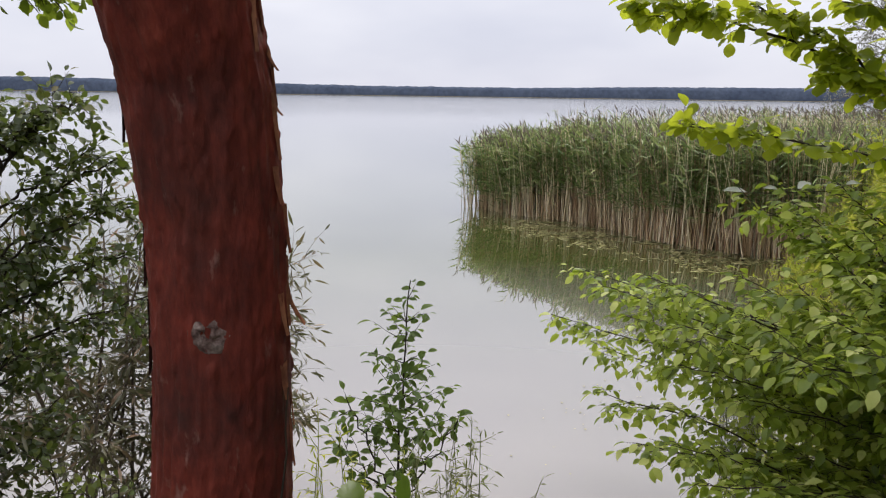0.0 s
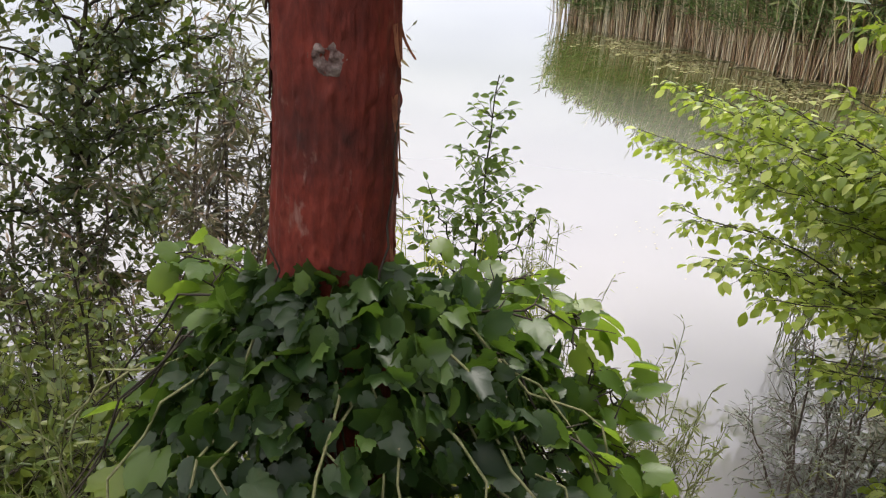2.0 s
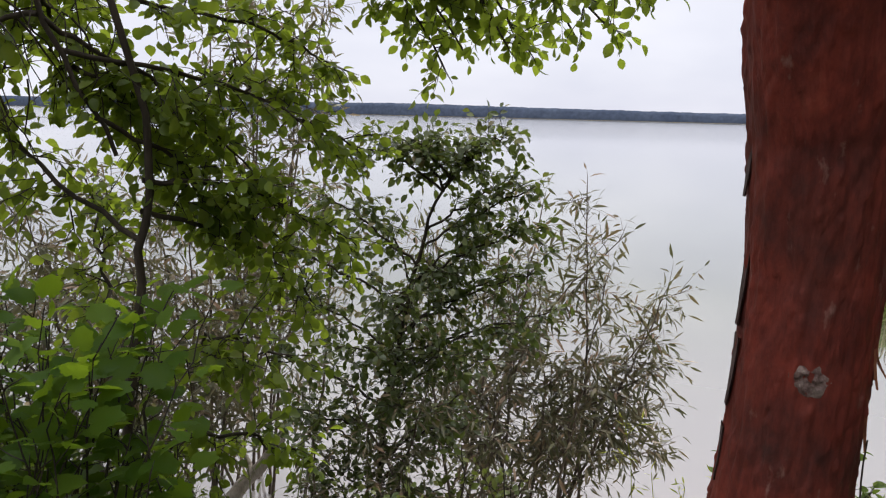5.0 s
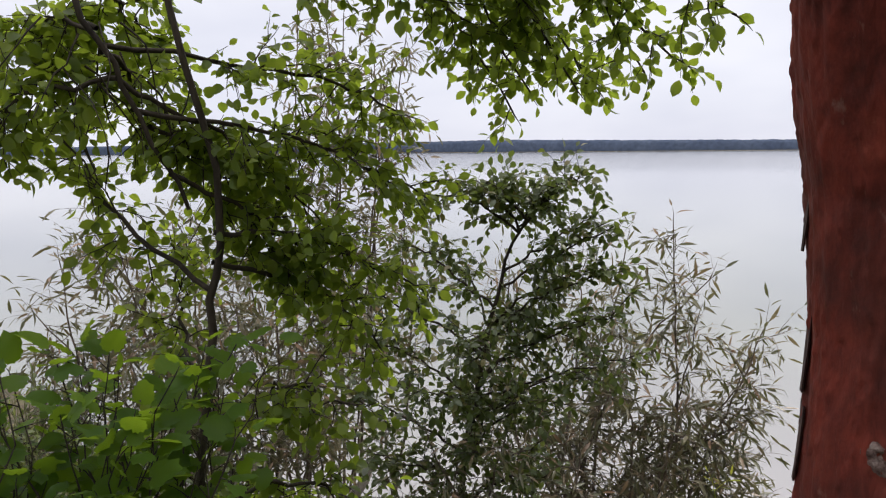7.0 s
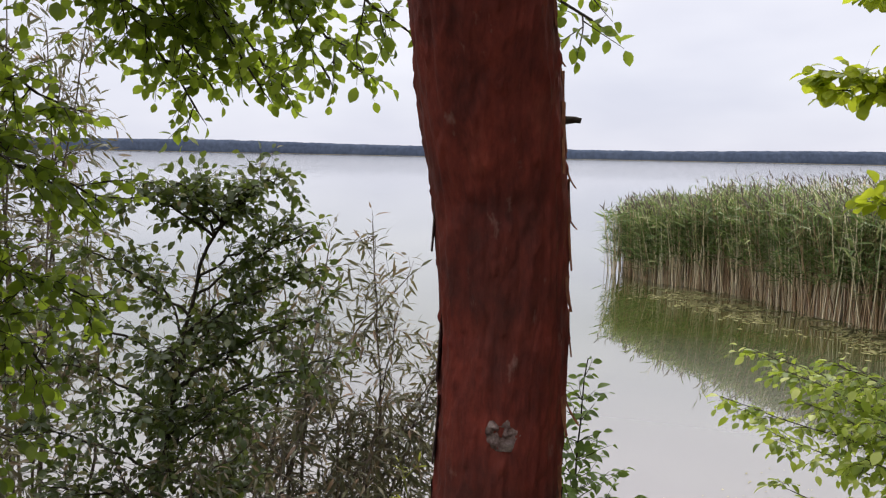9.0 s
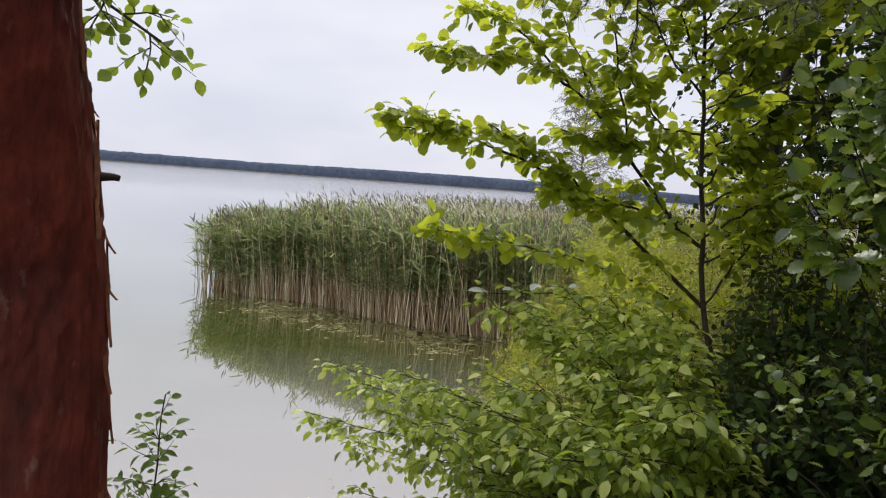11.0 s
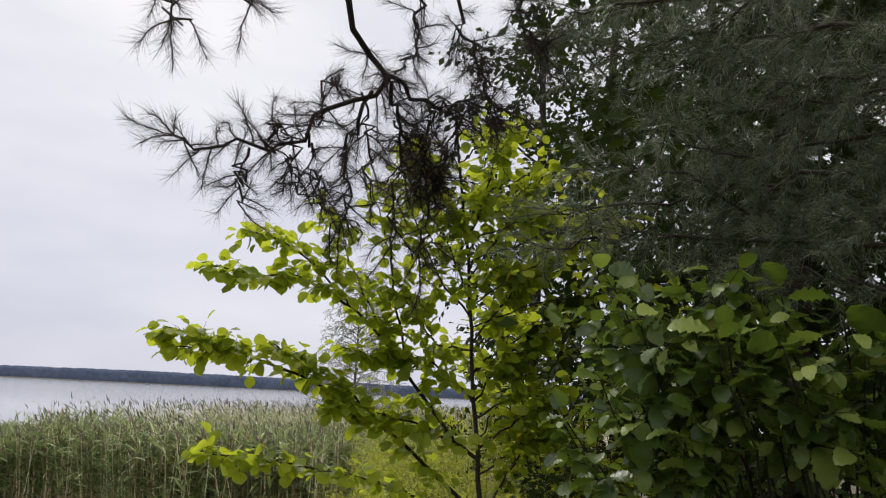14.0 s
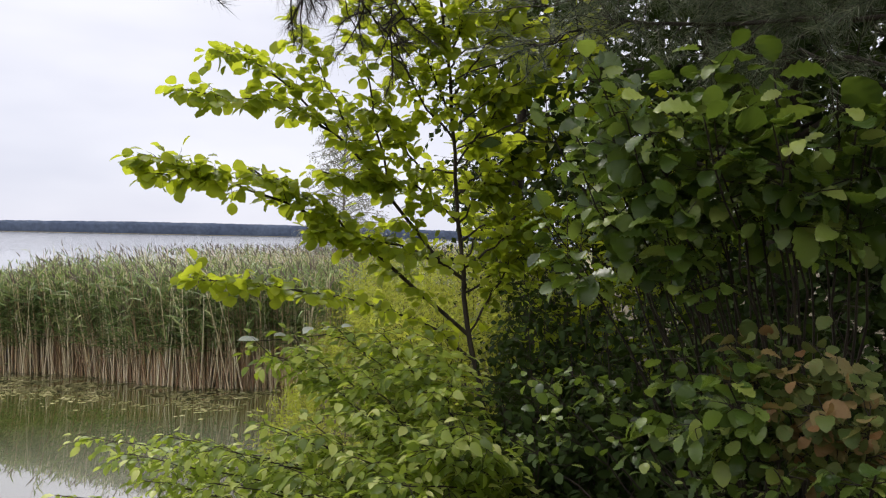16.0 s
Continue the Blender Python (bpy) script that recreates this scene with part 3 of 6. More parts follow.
# ---- the red pine ----
AXIS = [(-0.47, 1.30, 1.1), (-0.43, 1.305, 1.9), (-0.41, 1.302, 2.45), (-0.39, 1.294, 2.75), (-0.386, 1.286, 3.0), (-0.396, 1.262, 3.2), (-0.411, 1.218, 3.35), (-0.421, 1.158, 3.5),
        (-0.431, 1.098, 3.65), (-0.46, 0.98, 3.95), (-0.58, 0.74, 4.8), (-0.75, 0.5, 6.2), (-0.9, 0.3, 8.4)]
AXIS_Z = [p[2] for p in AXIS]


def trunk_at(z):
    return np.array((np.interp(z, AXIS_Z, [p[0] for p in AXIS]), np.interp(z, AXIS_Z, [p[1] for p in AXIS]), z))


def trunk_r(z):
    return float(np.interp(z, (1.1, 1.7, 2.45, 2.75, 3.0, 3.2, 3.35, 3.5, 3.65, 5, 8.4), (0.16, 0.128, 0.112, 0.101, 0.099, 0.102, 0.103, 0.096, 0.092, 0.09, 0.06)))


def tuft_branch(W, L, points, r0, r1, shoots, length, size, start=0.2, droop=0.3, gap=0.035, steps=12, thick=0.005):
    """A pine limb: side twigs set all along with needle tufts."""
    pts = curve_pts(points, steps, 0.012)
    W.tube(pts, r0, r1, 6)
    tan = unit(np.gradient(pts, axis=0))
    for i in range(shoots):
        f = (start + (1 - start) * (i + rng.uniform(0, 0.9)) / shoots) * (steps - 1)
        k = min(int(f), steps - 2)
        p = pts[k] + (pts[k + 1] - pts[k]) * (f - k)
        d = unit(tan[k] * 0.5 + rng.normal(size=3) * 0.75)
        twig(W, L, p, d, length * rng.uniform(0.5, 1.15), size, droop, gap, thick)
    twig(W, L, pts[-1], tan[-1], length, size, 0.0, gap, thick)


def twig(W, L, p, d, length, size, droop, gap, thick=0.005):
    n = 6
    r = rng.normal(size=(n, 3)) * 0.16
    r[:, 2] -= droop / n
    dirs = unit(unit1(np.asarray(d)) + np.cumsum(r, 0))
    pts = np.vstack([p, p + np.cumsum(dirs * (length / n), 0)])
    W.tube(pts, thick, 0.4 * thick, 3)
    m = max(int(length * 0.75 / gap), 2)
    f = (0.25 + 0.75 * np.arange(m + 1) / m) * n
    k = np.minimum(f.astype(int), n - 1)
    q = pts[k] + (pts[k + 1] - pts[k]) * (f - k)[:, None]
    L.more(q, dirs[k] + rng.normal(size=(m + 1, 3)) * 0.15, rng.normal(size=(m + 1, 3)), size * rng.uniform(0.8, 1.2, m + 1))


TUFT = [needle_tuft(9, 1.0, 1.15, s, 0.013) for s in (1, 2, 3, 4)]


def build_red_pine():
    root = thing("pine_tree", (-0.45, 1.31, gz(-0.45, 1.31)), "leaning pine with bare flaking red-brown bark and a knot scar", "tree")
    zs = np.concatenate([np.linspace(1.1, 2.2, 40), np.linspace(2.215, 3.9, 280), np.linspace(4.0, 8.4, 36)])
    sides = 132
    v, f = [], []
    for z in zs:
        c, r = trunk_at(z), trunk_r(z)
        for k in range(sides):
            a = 2 * math.pi * k / sides
            s = 1 + 0.045 * noise.noise((math.cos(a) * 2.2, math.sin(a) * 2.2, z * 1.6))
            ca, sa = math.cos(a), math.sin(a)
            ridge = noise.noise((ca * 9, sa * 9, z * 2.2)) * 0.5 + noise.noise((ca * 22, sa * 22, z * 9)) * 0.28
            flake = noise.noise((ca * 7 + 7, sa * 7, z * 11))
            plate = min(max((flake - 0.05) * 9, 0.0), 1.0) * 0.0022 + min(max((noise.noise((ca * 13 + 1, sa * 13, z * 24 + 5)) - 0.1) * 8, 0.0), 1.0) * 0.0014
            edge = max(0.0, noise.noise((ca * 16 + 3, sa * 16, z * 34)) - 0.3) * 0.010
            rr = r * s + 0.005 * ridge + plate + edge
            v.append((c[0] + rr * math.cos(a), c[1] + rr * math.sin(a), z))
    for i in range(len(zs) - 1):
        for k in range(sides):
            p, q = i * sides + k, i * sides + (k + 1) % sides
            f += [(p, q, q + sides), (p, q + sides, p + sides)]
    trunk = put("trunk", tri_mesh("trunk", v, f), M_RED, root, "red-brown stripped trunk", smooth=True)

    def on_bark(ang, z, out=0.0):
        c, r = trunk_at(z), trunk_r(z) + out
        return np.array((c[0] + r * math.cos(ang), c[1] + r * math.sin(ang), z))

    # the pale knot scar on the near face, a lumpy ring round a hollow
    kc = on_bark(radians(-84), 2.856, -0.004)
    n_out = unit(kc - trunk_at(2.856))
    ex = unit(np.cross(UP, n_out))
    kv, kf = [], []
    rings, seg = 7, 28
    for i in range(rings + 1):
        s = i / rings
        for k in range(seg):
            a = 2 * math.pi * k / seg
            rad = 0.036 * s * (1 + 0.28 * noise.noise((math.cos(a) * 1.8, math.sin(a) * 1.8, 4.2)))
            lift = 0.007 * math.sin(math.pi * min(s * 1.05, 1)) ** 0.6 + 0.012 * noise.noise((math.cos(a) * s * 4, math.sin(a) * s * 4, 1.7)) * (1 - s) + 0.004 - 0.008 * s
            p = kc + ex * rad * 0.9 * math.cos(a) + UP * rad * math.sin(a) + n_out * lift
            kv.append(tuple(p))
    for i in range(rings):
        for k in range(seg):
            p, q = i * seg + k, i * seg + (k + 1) % seg
            kf += [(p, q, q + seg), (p, q + seg, p + seg)]
    put("knot", tri_mesh("knot", kv, kf), M_KNOT, root, "pale grey weathered knot scar", smooth=True)
    # a broken branch stub and curling flaps along the edges
    W = Wood()
    s0 = on_bark(radians(8), 3.318, -0.01)
    W.tube(curve_pts([s0, s0 + np.array((0.02, -0.004, 0.002)), s0 + np.array((0.036, -0.006, 0.0))], 6, 0.001), 0.0075, 0.004, 7)
    put("stub", W.mesh("stub"), M_TWIG, root, "dark broken branch stub")
    # right-edge strips of peeling bark; their orange also stands in for rim light
    rim_strips = [(rng.uniform(-14, 16), z + rng.normal() * 0.02, rng.uniform(0.012, 0.026), rng.uniform(0.04, 0.13), rng.uniform(0.002, 0.010)) for z in np.linspace(2.5, 3.62, 17)]
    slabs = [(-168, 2.83, 0.04, 0.12, 0.008), (-166, 2.98, 0.04, 0.14, 0.007), (-170, 2.68, 0.03, 0.10, 0.006), (-164, 3.16, 0.03, 0.08, 0.004)]
    for ang, z, w, h, curl in [(8, 2.868, 0.034, 0.055, 0.024), (4, 3.235, 0.022, 0.03, 0.014), (-2, 3.17, 0.014, 0.022, 0.013), (2, 3.40, 0.012, 0.02, 0.010)] + slabs + rim_strips:
        p = on_bark(radians(ang), z, -0.004)
        o = unit(p - trunk_at(z))
        t = np.cross(UP, o)
        fv, ff = [], []
        for i in range(6):
            s = i / 5
            half = 0.5 * w * (1 - 0.65 * s) * (1 + 0.2 * math.sin(3 * i))
            for k in (-1, 1):
                for dep in (0, 0.0025):
                    fv.append(tuple(p - UP * (s - 0.5) * h + o * (0.003 + curl * s ** 1.7 + dep) + t * k * half))
        for i in range(5):
            a, b = 4 * i, 4 * i + 4
            for q in ((0, 2, 2, 0), (1, 3, 3, 1), (0, 1, 1, 0), (2, 3, 3, 2)):
                ff += [(a + q[0], a + q[1], b + q[2]), (a + q[0], b + q[2], b + q[3])]
        dark = ang < -90
        put("bark_flap", tri_mesh("bark_flap", fv, ff), M_SLAB if dark else M_FLAP, trunk, "dark loose slab of old bark" if dark else "curled orange flap of peeling bark")
    # the high crown over the path, out of view, added to block sky light
    W, L = Wood(), Leaves([needle_tuft(14, 1.0, 1.1, s) for s in (11, 12, 13)])
    for i in range(16):
        z = 5.9 + 2.5 * i / 16
        a = i * 2.4
        c = trunk_at(z)
        out = 2.4 - 0.06 * i
        tip = c + np.array((math.cos(a) * out, math.sin(a) * out, 0.3 + 0.3 * math.sin(i)))
        tuft_branch(W, L, [c, (c + tip) / 2 + np.array((0, 0, 0.25)), tip], 0.035, 0.008, 16, 0.5, 0.13, 0.25, 0.1, 0.09)
    crown = put("crown", L.mesh("crown"), M_NEEDLE, root, kind="stuff")
    put("bough", W.mesh("bough"), M_TWIG, crown)


build_red_pine()

# ---- reeds ----
REEDS = np.array([(0.62, 21.7), (1.7, 20.2), (3.1, 19.35), (3.95, 18.2), (4.45, 17.0), (5.4, 15.95), (6.1, 15.25), (7.4, 14.9), (11, 17.3), (19, 21.3), (45, 33.5), (120, 70), (100, 85), (40, 58), (14, 38), (4.5, 27.5), (1.6, 23.6)])


def inside(poly, x, y):
    ok = np.zeros(len(x), bool)
    j = len(poly) - 1
    for i in range(len(poly)):
        xi, yi, xj, yj = *poly[i], *poly[j]
        ok ^= ((yi > y) != (yj > y)) & (x < (xj - xi) * (y - yi) / (yj - yi + 1e-12) + xi)
        j = i
    return ok


def edge_distance(poly, x, y):
    best = np.full(len(x), 1e9)
    p = np.stack([x, y], -1)
    for a, b in zip(poly, np.roll(poly, -1, 0)):
        ab = b - a
        t = np.clip(((p - a) @ ab) / (ab @ ab), 0, 1)
        best = np.minimum(best, np.hypot(*(p - (a + t[:, None] * ab)).T))
    return best


def build_reeds():
    root = thing("reed_bed", (6.5, 17.5, 0), "dense bed of tall green reeds with tan bare stems standing in the water", "reeds", kind="stuff")
    xs, ys = [], []
    for lo, hi, band, n in (((0.5, 14), (12, 24), 0.9, 3400), ((5, 14), (17, 24), 4.0, 2300), ((1.0, 14), (30, 40), 30, 3600), ((10, 30), (60, 62), 60, 4600)):
        x = rng.uniform(0.3 if band < 10 else 1, hi[0], n * 8)
        y = rng.uniform(14, hi[1], n * 8)
        ok = inside(REEDS, x, y)
        x, y = x[ok], y[ok]
        ed = edge_distance(REEDS, x, y)
        sel = np.where(ed < band)[0][:n]
        xs.append(x[sel]), ys.append(y[sel])
    x, y = np.concatenate(xs), np.concatenate(ys)
    # a few strays out from the tip
    keep = rng.random(len(x)) < np.interp(x + 0.25 * (y - 20), (0.8, 2.0), (0.25, 1.0))
    x, y = x[keep], y[keep]
    x, y = np.append(x, rng.normal(0.7, 0.15, 14)), np.append(y, rng.normal(21.8, 0.4, 14))
    stems, blades, plumes = Wood(), Leaves([blade(3, 0.10, 0.3, 0.2, c, 0, 0.7) for c in (0.08, 0.3, 0.65)]), Leaves([blade(4, 0.16, 0.35, 0.3, 0.5, 0, 0.6)])
    wind = unit1(np.array((-0.9, -0.3, 0)))
    n = len(x)
    near = np.hypot(x, y) < 27
    clump = np.array([noise.noise((a * 0.9, b * 0.9, 2.0)) for a, b in zip(x, y)])
    h = np.where(near, rng.normal(2.16, 0.15, n) + 0.22 * clump + 0.012 * (y - 15), rng.normal(2.56, 0.13, n)) * np.where(near, np.interp(x, (0.6, 4.2), (0.76, 1.0)), 1.0)
    base = np.stack([x, y, np.full(n, -0.3)], -1)
    front = edge_distance(REEDS, x, y) < 0.5
    lean = rng.normal(size=(n, 3)) * 0.05 * np.where(rng.random(n) < np.where(front, 0.45, 0.12), 2.6, 1.0)[:, None]
    lean[:, 2] = 0
    top = base + UP * (h + 0.3)[:, None] + (lean + wind * 0.05) * h[:, None]
    mid = base + (top - base) * 0.55 - wind * 0.03
    # three-sided stems
    ang = np.arange(3) * 2 * math.pi / 3
    ring = np.stack([np.cos(ang), np.sin(ang), 0 * ang], -1)
    stout = np.where(front, rng.uniform(1.2, 2.3, n), 1.0)[:, None, None]
    v = np.stack([q[:, None] + ring * r * stout for q, r in ((base, 0.0095), (mid, 0.007), (top, 0.003))], 1).reshape(-1, 3)
    f = np.array([t for i in (0, 3) for k in range(3) for t in ((i + k, i + (k + 1) % 3, i + 3 + (k + 1) % 3), (i + k, i + 3 + (k + 1) % 3, i + 3 + k))])
    stems.v.append(v)
    stems.f.append((f[None] + 9 * np.arange(n)[:, None, None]).reshape(-1, 3))
    first = np.clip(rng.normal(0.45, 0.08, n) + 0.12 * clump - np.interp(x, (0.6, 2.6), (0.16, 0.0)), 0.16, 0.75)
    for j in range(12):
        who = np.where(near)[0] if j >= 3 else np.arange(n)
        m = len(who)
        f = np.where(near[who], first[who] + (0.99 - first[who]) * (j + rng.uniform(0, 0.9, m)) / 12, 0.6 + 0.38 * rng.random(m))
        p = base[who] + (top - base)[who] * f[:, None]
        a = rng.uniform(0, 2 * math.pi, m)
        d = np.stack([np.cos(a) * 0.75, np.sin(a) * 0.75, rng.uniform(0.1, 1.2, m)], -1) + wind * 0.35
        blades.more(p, d, UP + rng.normal(size=(m, 3)) * 0.5, rng.uniform(0.22, 0.44, m))
    who = np.where(rng.random(n) < 0.45)[0]
    plumes.more(top[who], UP + wind * 0.5 + rng.normal(size=(len(who), 3)) * 0.2, rng.normal(size=(len(who), 3)), rng.uniform(0.16, 0.27, len(who)))
    put("stems", stems.mesh("stems"), M_REEDSTEM, root, "tan dry lower reed stems", kind="stuff")
    put("blades", blades.mesh("blades"), M_REED, root, kind="stuff")
    put("plumes", plumes.mesh("plumes"), M_PLUME, root, "purplish-brown seed plumes", kind="stuff")


build_reeds()


# ---- the left shore ----
def build_alder_sapling():
    root = thing("alder_tree", (-2.62, 3.72, gz(-2.62, 3.72)), "young alder with a dark slim stem and round dark green leaves", "tree")
    W, L = Wood(), Leaves(SMALL_LEAF)
    b = gz(-2.62, 3.72) - 0.1
    stem = [(-2.62, 3.72, b), (-2.57, 3.74, 1.25), (-2.5, 3.77, 1.7), (-2.4, 3.82, 2.34), (-2.27, 3.85, 2.75), (-2.05, 3.92, 3.1)]
    W.tube(curve_pts(stem, 20, 0.006), 0.021, 0.006, 7)
    tips = [(-1.74, 4.0, 2.85), (-1.7, 4.05, 2.6), (-1.72, 4.0, 2.35), (-1.66, 4.1, 2.1), (-1.93, 3.96, 3.12), (-1.95, 4.05, 2.86), (-1.84, 4.1, 2.58), (-1.92, 4.08, 2.3), (-1.83, 4.1, 2.03), (-2.02, 4.02, 1.78), (-2.15, 3.9, 3.0), (-2.35, 3.85, 3.02), (-2.7, 3.55, 3.0), (-2.55, 3.8, 3.1),
            (-2.95, 3.7, 2.75), (-3.1, 3.45, 2.5), (-2.95, 4.0, 2.6), (-3.2, 3.5, 2.15), (-3.15, 3.3, 1.8), (-2.2, 3.35, 2.3), (-2.0, 3.5, 1.95), (-2.2, 3.3, 1.7), (-2.5, 3.2, 2.0), (-2.8, 3.2, 1.6), (-3.1, 3.6, 1.4),
            (-2.0, 3.75, 1.45), (-2.3, 3.4, 1.3), (-2.75, 3.35, 1.2), (-2.1, 4.15, 2.45), (-2.4, 4.2, 2.2), (-2.75, 4.1, 1.8), (-2.2, 4.1, 1.5), (-2.45, 3.25, 0.95), (-2.95, 3.5, 0.95), (-2.1, 3.7, 1.05)]
    line = curve_pts(stem, 24)
    for tip in tips:
        t = np.array(tip)
        k = int(np.argmin(np.abs(line[:, 2] - (t[2] - 0.35 if t[2] < 2.9 else t[2] - 0.2))))
        limb(W, L, [line[k], (line[k] + t) / 2 + np.array((0, 0, 0.06)) + rng.normal(size=3) * 0.03, t], 0.009, 0.003, 11, 0.29, 0.058, 0.034, start=0.12, flat=0.3, sub=3, up=0.2)
    finish_tree(root, W, L, M_TWIG, M_ALDER, "leaf", "stem", 200, lambda p: p[1] < 3.6)


def build_willow(base, tips, label, n_shoots=15, length=0.44, size=0.12, gap=0.045, r0=0.014, mat=None):
    root = thing("willow_bush", (base[0], base[1], base[2]), label, "bush")
    W, L = Wood(), Leaves(NARROW_LEAF)
    b = np.array(base)
    for tip in tips:
        t = np.array(tip)
        o = b + rng.normal(size=3) * np.array((0.30, 0.18, 0)) + (t - b) * np.array((0.3, 0.3, 0))
        mid = o + (t - o) * 0.5 + np.array((0, 0, 0.22)) + rng.normal(size=3) * 0.06
        limb(W, L, [o, mid, t], r0, 0.004, n_shoots, length, size, gap, start=0.30, flat=0.25, droop=0.25, sub=3, up=0.3, spread=0.9)
    finish_tree(root, W, L, M_GREYBARK, mat or M_WILLOW, "leaf", "stem")


def build_near_tree():
    """The tree whose boughs hang over the view of the lake."""
    x, y = -2.5, 1.68
    root = thing("shore_tree", (x, y, gz(x, y)), "dark-stemmed shore tree with low boughs hanging over the water", "tree")
    W, L = Wood(), Leaves([blade(4, 0.70, 0.5, 0.14, c, 0.0, 0.7) for c in (0.1, 0.3, 0.45)])
    b = gz(x, y) - 0.1
    stem = [(-2.42, 1.66, b), (-2.4, 1.7, 2.1), (-2.36, 1.75, 2.7), (-2.33, 1.78, 3.15), (-2.45, 1.7, 3.9), (-2.5, 1.8, 4.8)]
    W.tube(curve_pts(stem, 22, 0.006), 0.018, 0.009, 8)
    # the thicker bough that comes down from above
    W.tube(curve_pts([(-2.62, 1.40, 4.3), (-2.57, 1.46, 3.8), (-2.5, 1.55, 3.5), (-2.38, 1.7, 3.08)], 14, 0.012), 0.013, 0.007, 7)
    for pts, k in (([(-2.35, 1.77, 3.0), (-2.2, 2.1, 2.95), (-1.95, 2.4, 2.75)], 12), ([(-2.35, 1.76, 2.9), (-2.25, 2.2, 2.75), (-2.1, 2.35, 2.5)], 10),
                   ([(-2.47, 1.59, 3.4), (-2.25, 2.1, 3.3), (-2.0, 2.5, 3.1)], 14), ([(-2.525, 1.52, 3.6), (-2.3, 2.2, 3.55), (-2.1, 2.6, 3.4)], 12),
                   ([(-2.48, 1.76, 4.4), (-1.8, 2.6, 4.0), (-1.45, 2.95, 3.5)], 7), ([(-2.48, 1.76, 4.5), (-1.6, 2.55, 4.1), (-1.25, 2.9, 3.55)], 7), ([(-2.48, 1.76, 4.4), (-1.95, 2.5, 4.0), (-1.7, 2.85, 3.5)], 9),
                   ([(-2.47, 1.74, 4.3), (-2.1, 2.4, 4.1), (-1.8, 2.9, 3.42)], 14), ([(-2.48, 1.76, 4.5), (-1.9, 2.5, 4.2), (-1.5, 2.85, 3.5)], 14),
                   ([(-2.48, 1.76, 4.6), (-1.7, 2.4, 4.2), (-1.12, 2.85, 3.58)], 16), ([(-2.48, 1.76, 4.5), (-1.5, 2.3, 4.15), (-0.85, 2.5, 3.66)], 14),
                   ([(-2.49, 1.79, 4.7), (-1.2, 2.4, 4.25), (-0.27, 2.5, 3.68)], 14), ([(-2.45, 1.7, 3.9), (-2.0, 2.35, 3.85), (-1.75, 2.65, 3.7)], 10),
                   ([(-2.38, 1.72, 2.4), (-2.7, 1.9, 2.6), (-3.0, 2.1, 2.9)], 10), ([(-2.36, 1.76, 2.8), (-2.85, 1.7, 3.1), (-3.1, 1.8, 3.4)], 10),
                   ([(-2.48, 1.76, 4.5), (-1.9, 2.45, 4.2), (-1.62, 2.75, 3.75)], 16), ([(-2.48, 1.76, 4.6), (-1.6, 2.4, 4.25), (-1.3, 2.75, 3.85)], 16), ([(-2.48, 1.76, 4.4), (-1.9, 2.3, 4.1), (-1.6, 2.6, 3.8)], 14),
                   ([(-2.48, 1.76, 4.6), (-1.3, 2.4, 4.3), (-0.7, 2.6, 3.9)], 14), ([(-2.5, 1.55, 3.5), (-2.4, 1.9, 3.3), (-2.25, 2.15, 3.05)], 12), ([(-2.525, 1.52, 3.6), (-2.65, 1.7, 3.5), (-2.75, 1.8, 3.3)], 10),
                   ([(-2.42, 1.66, 3.2), (-2.35, 1.95, 3.05), (-2.2, 2.2, 2.8)], 12), ([(-2.4, 1.7, 2.3), (-2.2, 1.9, 2.45), (-2.0, 2.0, 2.4)], 8), ([(-2.42, 1.68, 2.0), (-2.2, 1.9, 2.1), (-2.0, 2.1, 2.0)], 8), ([(-2.53, 1.51, 3.65), (-2.8, 1.5, 3.7), (-3.0, 1.6, 3.6)], 12), ([(-2.55, 1.48, 3.8), (-2.72, 1.75, 3.75), (-2.86, 2.0, 3.62)], 13), ([(-2.45, 1.62, 3.35), (-2.55, 1.95, 3.25), (-2.58, 2.2, 3.05)], 12), ([(-2.5, 1.55, 3.5), (-2.75, 1.4, 3.45), (-2.95, 1.35, 3.3)], 12)):
        limb(W, L, pts, 0.010, 0.004, int(k * 1.8), 0.27, 0.051, 0.028, start=0.2, flat=0.15, sub=3, droop=0.3, hang=0.15)
    # hanging bare twigs
    for i in range(16):
        s = np.array((-2.56 + rng.normal() * 0.06, 1.5 + rng.normal() * 0.08, rng.uniform(3.25, 3.7)))
        d = unit(np.array((rng.normal() * 0.5, rng.normal() * 0.5, -0.7)))
        W.tube(curve_pts([s, s + d * 0.14 + rng.normal(size=3) * 0.02, s + d * 0.26 + np.array((0, 0, -0.08))], 6, 0.006), 0.004, 0.0015, 4)
    finish_tree(root, W, L, M_TWIG, M_LEFT, "leaf", "stem", 260, lambda p: p[2] > 3.2 and p[1] > 2.0)


def build_maple_shoot():
    root = thing("maple_sapling", (-1.95, 0.95, gz(-1.95, 0.95)), "low maple shoots with large bright green lobed leaves", "sapling")
    W, L = Wood(), Leaves(VINE_LEAF)
    b = gz(-1.95, 0.95) - 0.05
    for i in range(52):
        tip = (rng.uniform(-2.5, -1.75), rng.uniform(0.95, 1.6), rng.uniform(2.15, 2.6) if i > 26 else rng.uniform(2.58, 2.74))
        t = np.array(tip)
        o = np.array((-1.95 + rng.normal() * 0.08, 0.95 + rng.normal() * 0.08, b))
        limb(W, L, [o, (o + t) / 2 + rng.normal(size=3) * 0.06, t], 0.005, 0.002, 5, 0.14, 0.088, 0.05, start=0.55, flat=0.9, sub=0, hang=0.15)
    finish_tree(root, W, L, M_TWIG, M_NEARLEAF, "leaf", "stem", 120)


